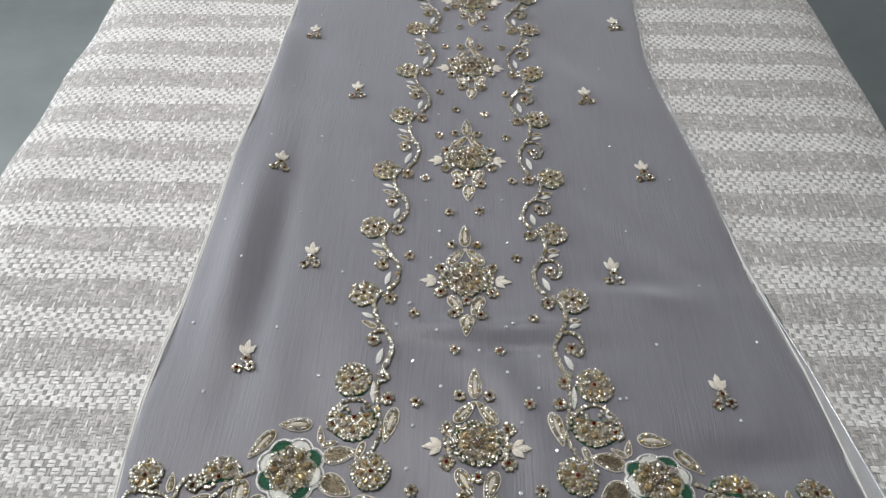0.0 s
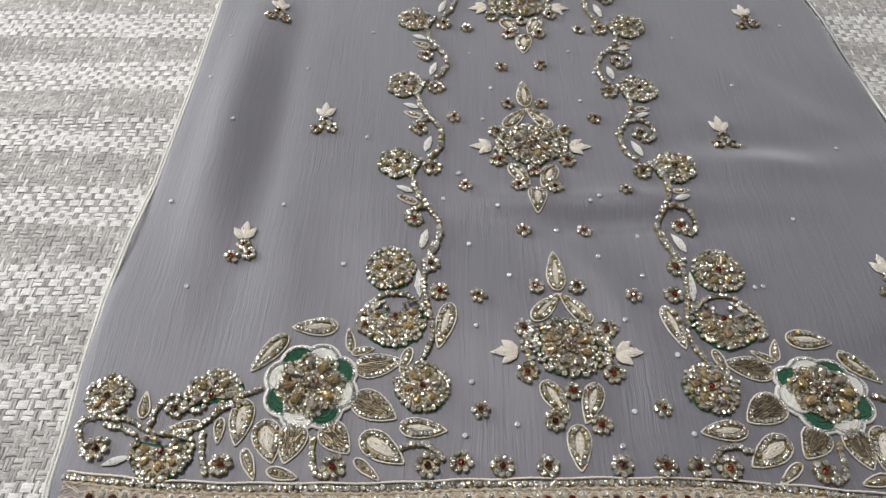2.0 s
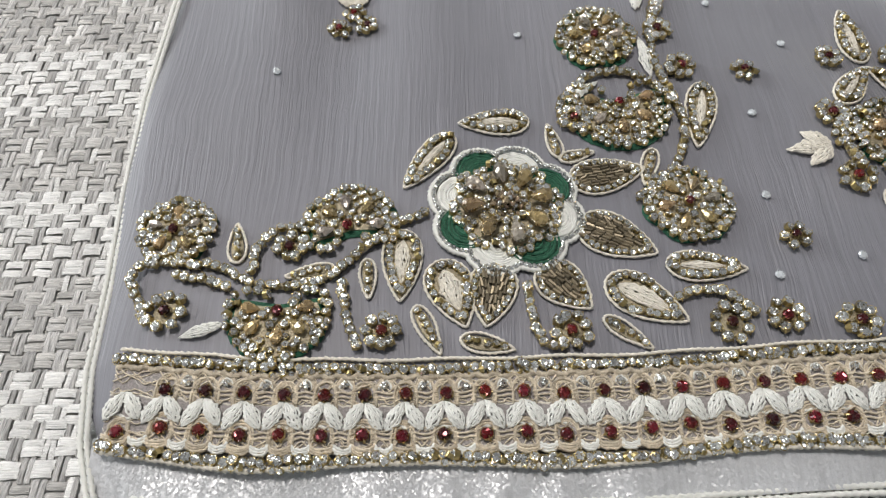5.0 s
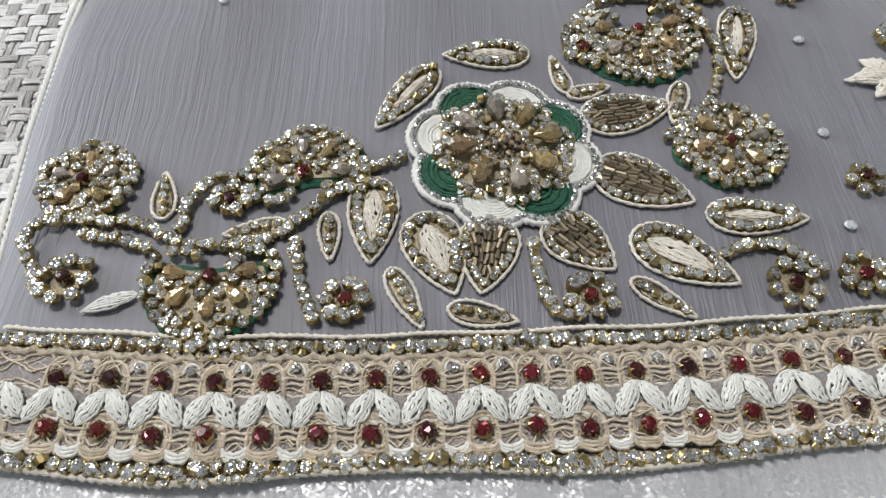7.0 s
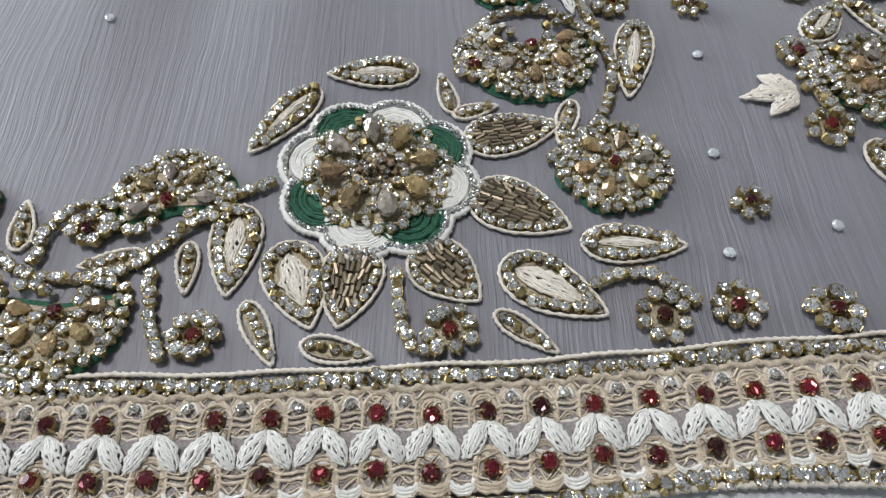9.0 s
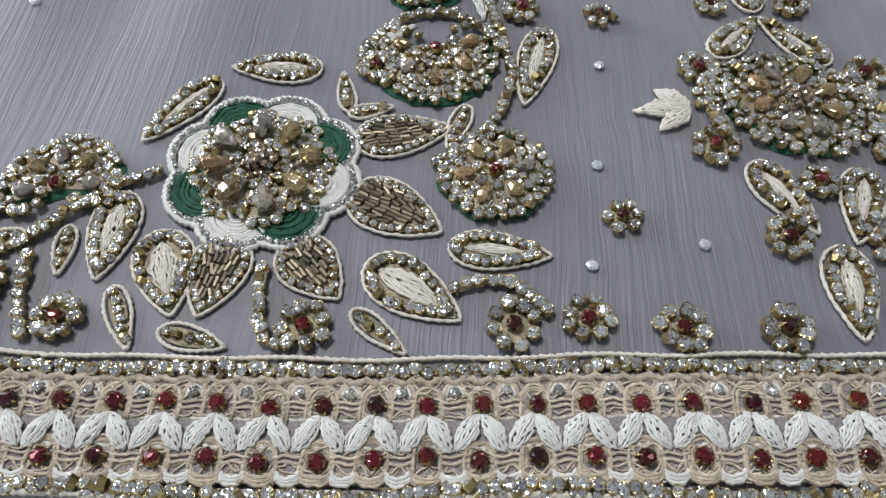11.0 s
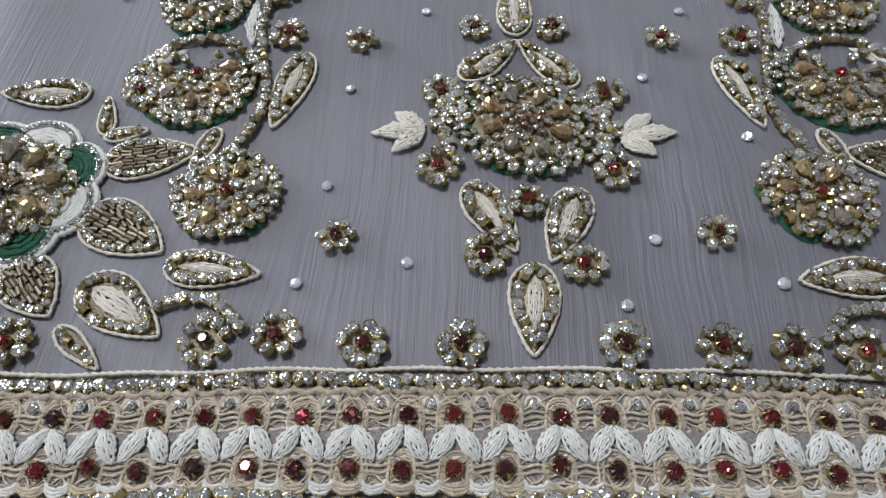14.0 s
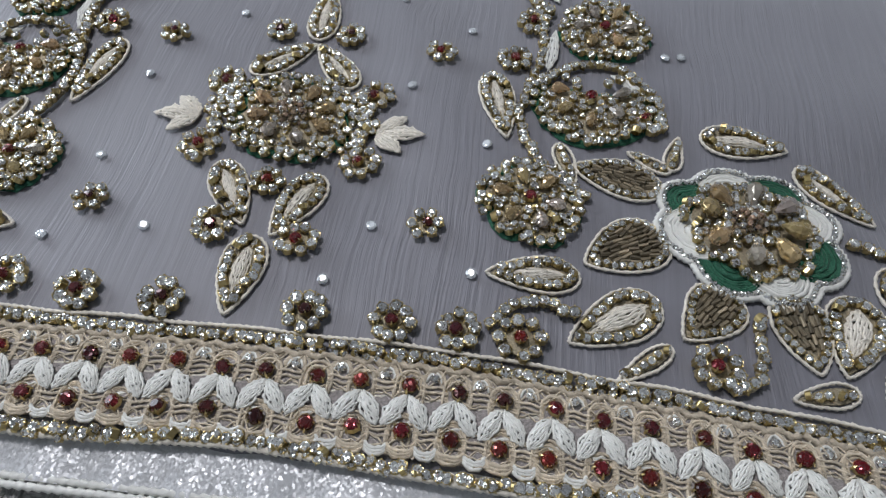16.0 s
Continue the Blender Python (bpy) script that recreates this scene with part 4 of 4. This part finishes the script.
# ---- medallions down the middle ----
def medallion(cx, cy, near):
    low = 1.0 if near else 0.9      # the farther ones are a little shorter below
    m = Motif("medallion_flower", "round flower of amber beads and rhinestones on green felt", near)
    room = cluster(m, cx, cy + 0.001, 0.0238, 22, 360, 8, big=1.12, centre="gilt_stone")
    heap(m, cx, cy + 0.001, 34, 0.0062, 0.0062)
    for s in (-1, 1):
        chain(m, [(cx + s * 0.023, cy + 0.017), (cx + s * 0.0245, cy + 0.008), (cx + s * 0.0270, cy), (cx + s * 0.0262, cy - 0.008), (cx + s * 0.0240, cy - 0.013)])
    room.fill(cx, cy + 0.001, 0.0305, 0.0035, 0.0004, 700, squash=0.62)
    m.finish(garment)
    for bx_, by_, tx_, ty_, w in ((-0.002, 0.047, -0.003, 0.079, 0.0125), (-0.021, 0.021, -0.002, 0.044, 0.0115), (0.018, 0.021, -0.001, 0.044, 0.0115),
                                  (-0.018, -0.024, -0.004, -0.048, 0.0125), (0.016, -0.024, 0.006, -0.051, 0.0130), (0.001, -0.052, 0.0, -0.080, 0.0140)):
        m = Motif("beaded_leaf", "pale leaf outlined in cream cord and rhinestones", near)
        leaf(m, (cx + bx_, cy + by_ * (low if by_ < 0 else 1)), (cx + tx_, cy + ty_ * (low if ty_ < 0 else 1)), w)
        m.finish(garment)
    for x, y, r in ((-0.017, 0.049, 0.0042), (0.011, 0.049, 0.0042), (-0.0275, 0.014, 0.0054), (0.0270, 0.015, 0.0054), (-0.0275, -0.018, 0.0054),
                    (0.0275, -0.017, 0.0054), (0.0, -0.031, 0.0040), (-0.013, -0.050, 0.0050), (0.015, -0.052, 0.0050)):
        m = Motif("stone_flower", "small flower of clear rhinestones round a red stone", near)
        star(m, cx + x, cy + y * (low if y < -0.02 else 1), r, size=0.0040)
        m.finish(garment)
    for s in (-1, 1):
        white_sprig(cx + s * 0.0315 - 0.001, cy - 0.003, 180 if s < 0 else 0, 0.0155)


for cx, cy in ((0.0, 0.1345), (-0.011, 0.3215), (-0.010, 0.512), (-0.0065, 0.7085), (-0.005, 0.889)):
    medallion(cx, cy, cy < 0.2)

# ---- climbing vines ----
STEM = ((0.0185, 0.0038), (0.0118, -0.0085), (0.0145, -0.0270), (0.0215, -0.0405), (0.0315, -0.0550), (0.0338, -0.0690), (0.0310, -0.0820), (0.0250, -0.0900))
CURL_WEST = ((0.0253, -0.0437), (0.0160, -0.0465), (0.0092, -0.0515), (0.0085, -0.0570))
CURL_EAST = ((0.0195, -0.0410), (0.0100, -0.0410), (0.0040, -0.0465), (0.0035, -0.0560), (0.0085, -0.0640), (0.0150, -0.0655))
for flip, nodes in ((1, ((-0.088, 0.905), (-0.090, 0.808), (-0.097, 0.697), (-0.098, 0.595), (-0.111, 0.488), (-0.1165, 0.394), (-0.118, 0.298), (-0.118, 0.200))),
                    (-1, ((-0.082, 0.900), (-0.081, 0.805), (-0.079, 0.696), (-0.081, 0.591), (-0.090, 0.480), (-0.086, 0.388), (-0.099, 0.294), (-0.115, 0.199)))):
    for (x, y), (nx, ny) in zip(nodes, nodes[1:]):
        k = (y - ny) / 0.097
        slope = (nx - x) / (y - ny)

        def at(dx, dy):
            return (x + dx + slope * -dy * k, y + dy * k)

        m = Motif("vine_flower", "fan-shaped cluster flower of clear rhinestones beside the vine", False, flip)
        cluster(m, x, y, 0.0165, 25, 360, 6, big=0.85)
        m.finish(garment)
        m = Motif("vine_stem", "winding vine stem of small rhinestones", False, flip)
        chain(m, [at(*q) for q in STEM], 0.0047, 0.0035)
        chain(m, [at(*q) for q in (CURL_WEST if flip > 0 else CURL_EAST)], 0.0042, 0.0033)
        m.finish(garment)
        for dx, dy, r in ((0.0268, -0.0040, 0.0060), (0.0150, -0.0565, 0.0050)):
            m = Motif("stone_flower", "small flower of clear rhinestones on the vine", False, flip)
            star(m, *at(dx, dy), r, 7, size=0.0040)
            m.finish(garment)
        for p, q, w in (((0.0128, -0.0301 if flip > 0 else -0.0354), (-0.0003, -0.0241 if flip > 0 else -0.0311), 0.0054), ((0.0206, -0.0834), (0.0246, -0.0650), 0.0066)):
            m = Motif("stitched_leaf", "white satin-stitched leaf on the vine", False, flip)
            satin(m, at(*p), at(*q), w)
            m.finish(garment)
        m = Motif("beaded_leaf", "small leaf outlined in cream cord", False, flip)
        if flip > 0:
            leaf(m, at(0.0159, -0.0410), at(0.0010, -0.0345), 0.0062, "row")
        else:
            leaf(m, at(0.0103, -0.0264), at(-0.0018, -0.0251), 0.0058, "row")
        m.finish(garment)

# ---- sprigs and sequins scattered on the chiffon ----
for x, y in ((-0.245, 0.797), (-0.164, 0.652), (-0.243, 0.503), (-0.182, 0.352), (-0.227, 0.223), (0.213, 0.832), (0.149, 0.645), (0.205, 0.499), (0.147, 0.340), (0.228, 0.195)):
    white_sprig(x, y, 92, 0.0155)
    for dx, dy in ((0.001, -0.005), (-0.0055, -0.0155), (0.0068, -0.0140)):
        m = Motif("stone_flower", "tiny flower of dark rhinestones below a white sprig")
        star(m, x + dx, y + dy, 0.0038, 6, gem=0.0038, size=0.0038)
        m.finish(garment)
SEQUINS_WEST = ((-0.288, 0.257), (-0.202, 0.254), (-0.258, 0.180), (-0.152, 0.201), (-0.254, 0.659), (-0.167, 0.713), (-0.265, 0.552), (-0.199, 0.551),
                (-0.288, 0.399), (-0.205, 0.417), (-0.255, 0.339), (-0.145, 0.328), (-0.280, 0.455), (-0.240, 0.84), (-0.150, 0.47))
SEQUINS_EAST = ((0.171, 0.543), (0.235, 0.482), (0.130, 0.463), (0.170, 0.397), (0.237, 0.322), (0.178, 0.245), (0.139, 0.184), (0.240, 0.164), (0.177, 0.713),
                (0.242, 0.668), (0.279, 0.251), (0.07, 0.1305), (0.133, 0.183))
SEQUINS_MIDDLE = ((-0.070, 0.289), (-0.082, 0.261), (-0.063, 0.220), (-0.059, 0.151), (-0.067, 0.076), (-0.0355, 0.083), (-0.035, 0.193), (0.036, 0.264),
                  (0.061, 0.230), (0.002, 0.235), (0.040, 0.156), (-0.041, 0.255), (0.029, 0.209), (0.0585, 0.194), (0.0365, 0.092), (0.070, 0.078),
                  (0.026, 0.070), (-0.0625, 0.1115), (-0.042, 0.391), (0.034, 0.374), (-0.050, 0.351), (-0.071, 0.288), (0.029, 0.260), (0.05, 0.41),
                  (-0.06, 0.44), (0.03, 0.44), (-0.045, 0.52), (0.03, 0.50), (-0.05, 0.60), (0.045, 0.59), (-0.04, 0.69), (0.035, 0.70), (-0.05, 0.80), (0.03, 0.86))
for x, y in SEQUINS_WEST + SEQUINS_EAST + SEQUINS_MIDDLE:
    s = new("sequin", SHARED["sequin"])
    s.parent = garment
    s.matrix_basis = pose(*on_cloth(x, y), SEATED.gauss(0, 6), SEATED.gauss(0, 6), SEATED.uniform(0, 360)) @ Matrix.Diagonal((0.0037, 0.0037, 0.0037, 1))
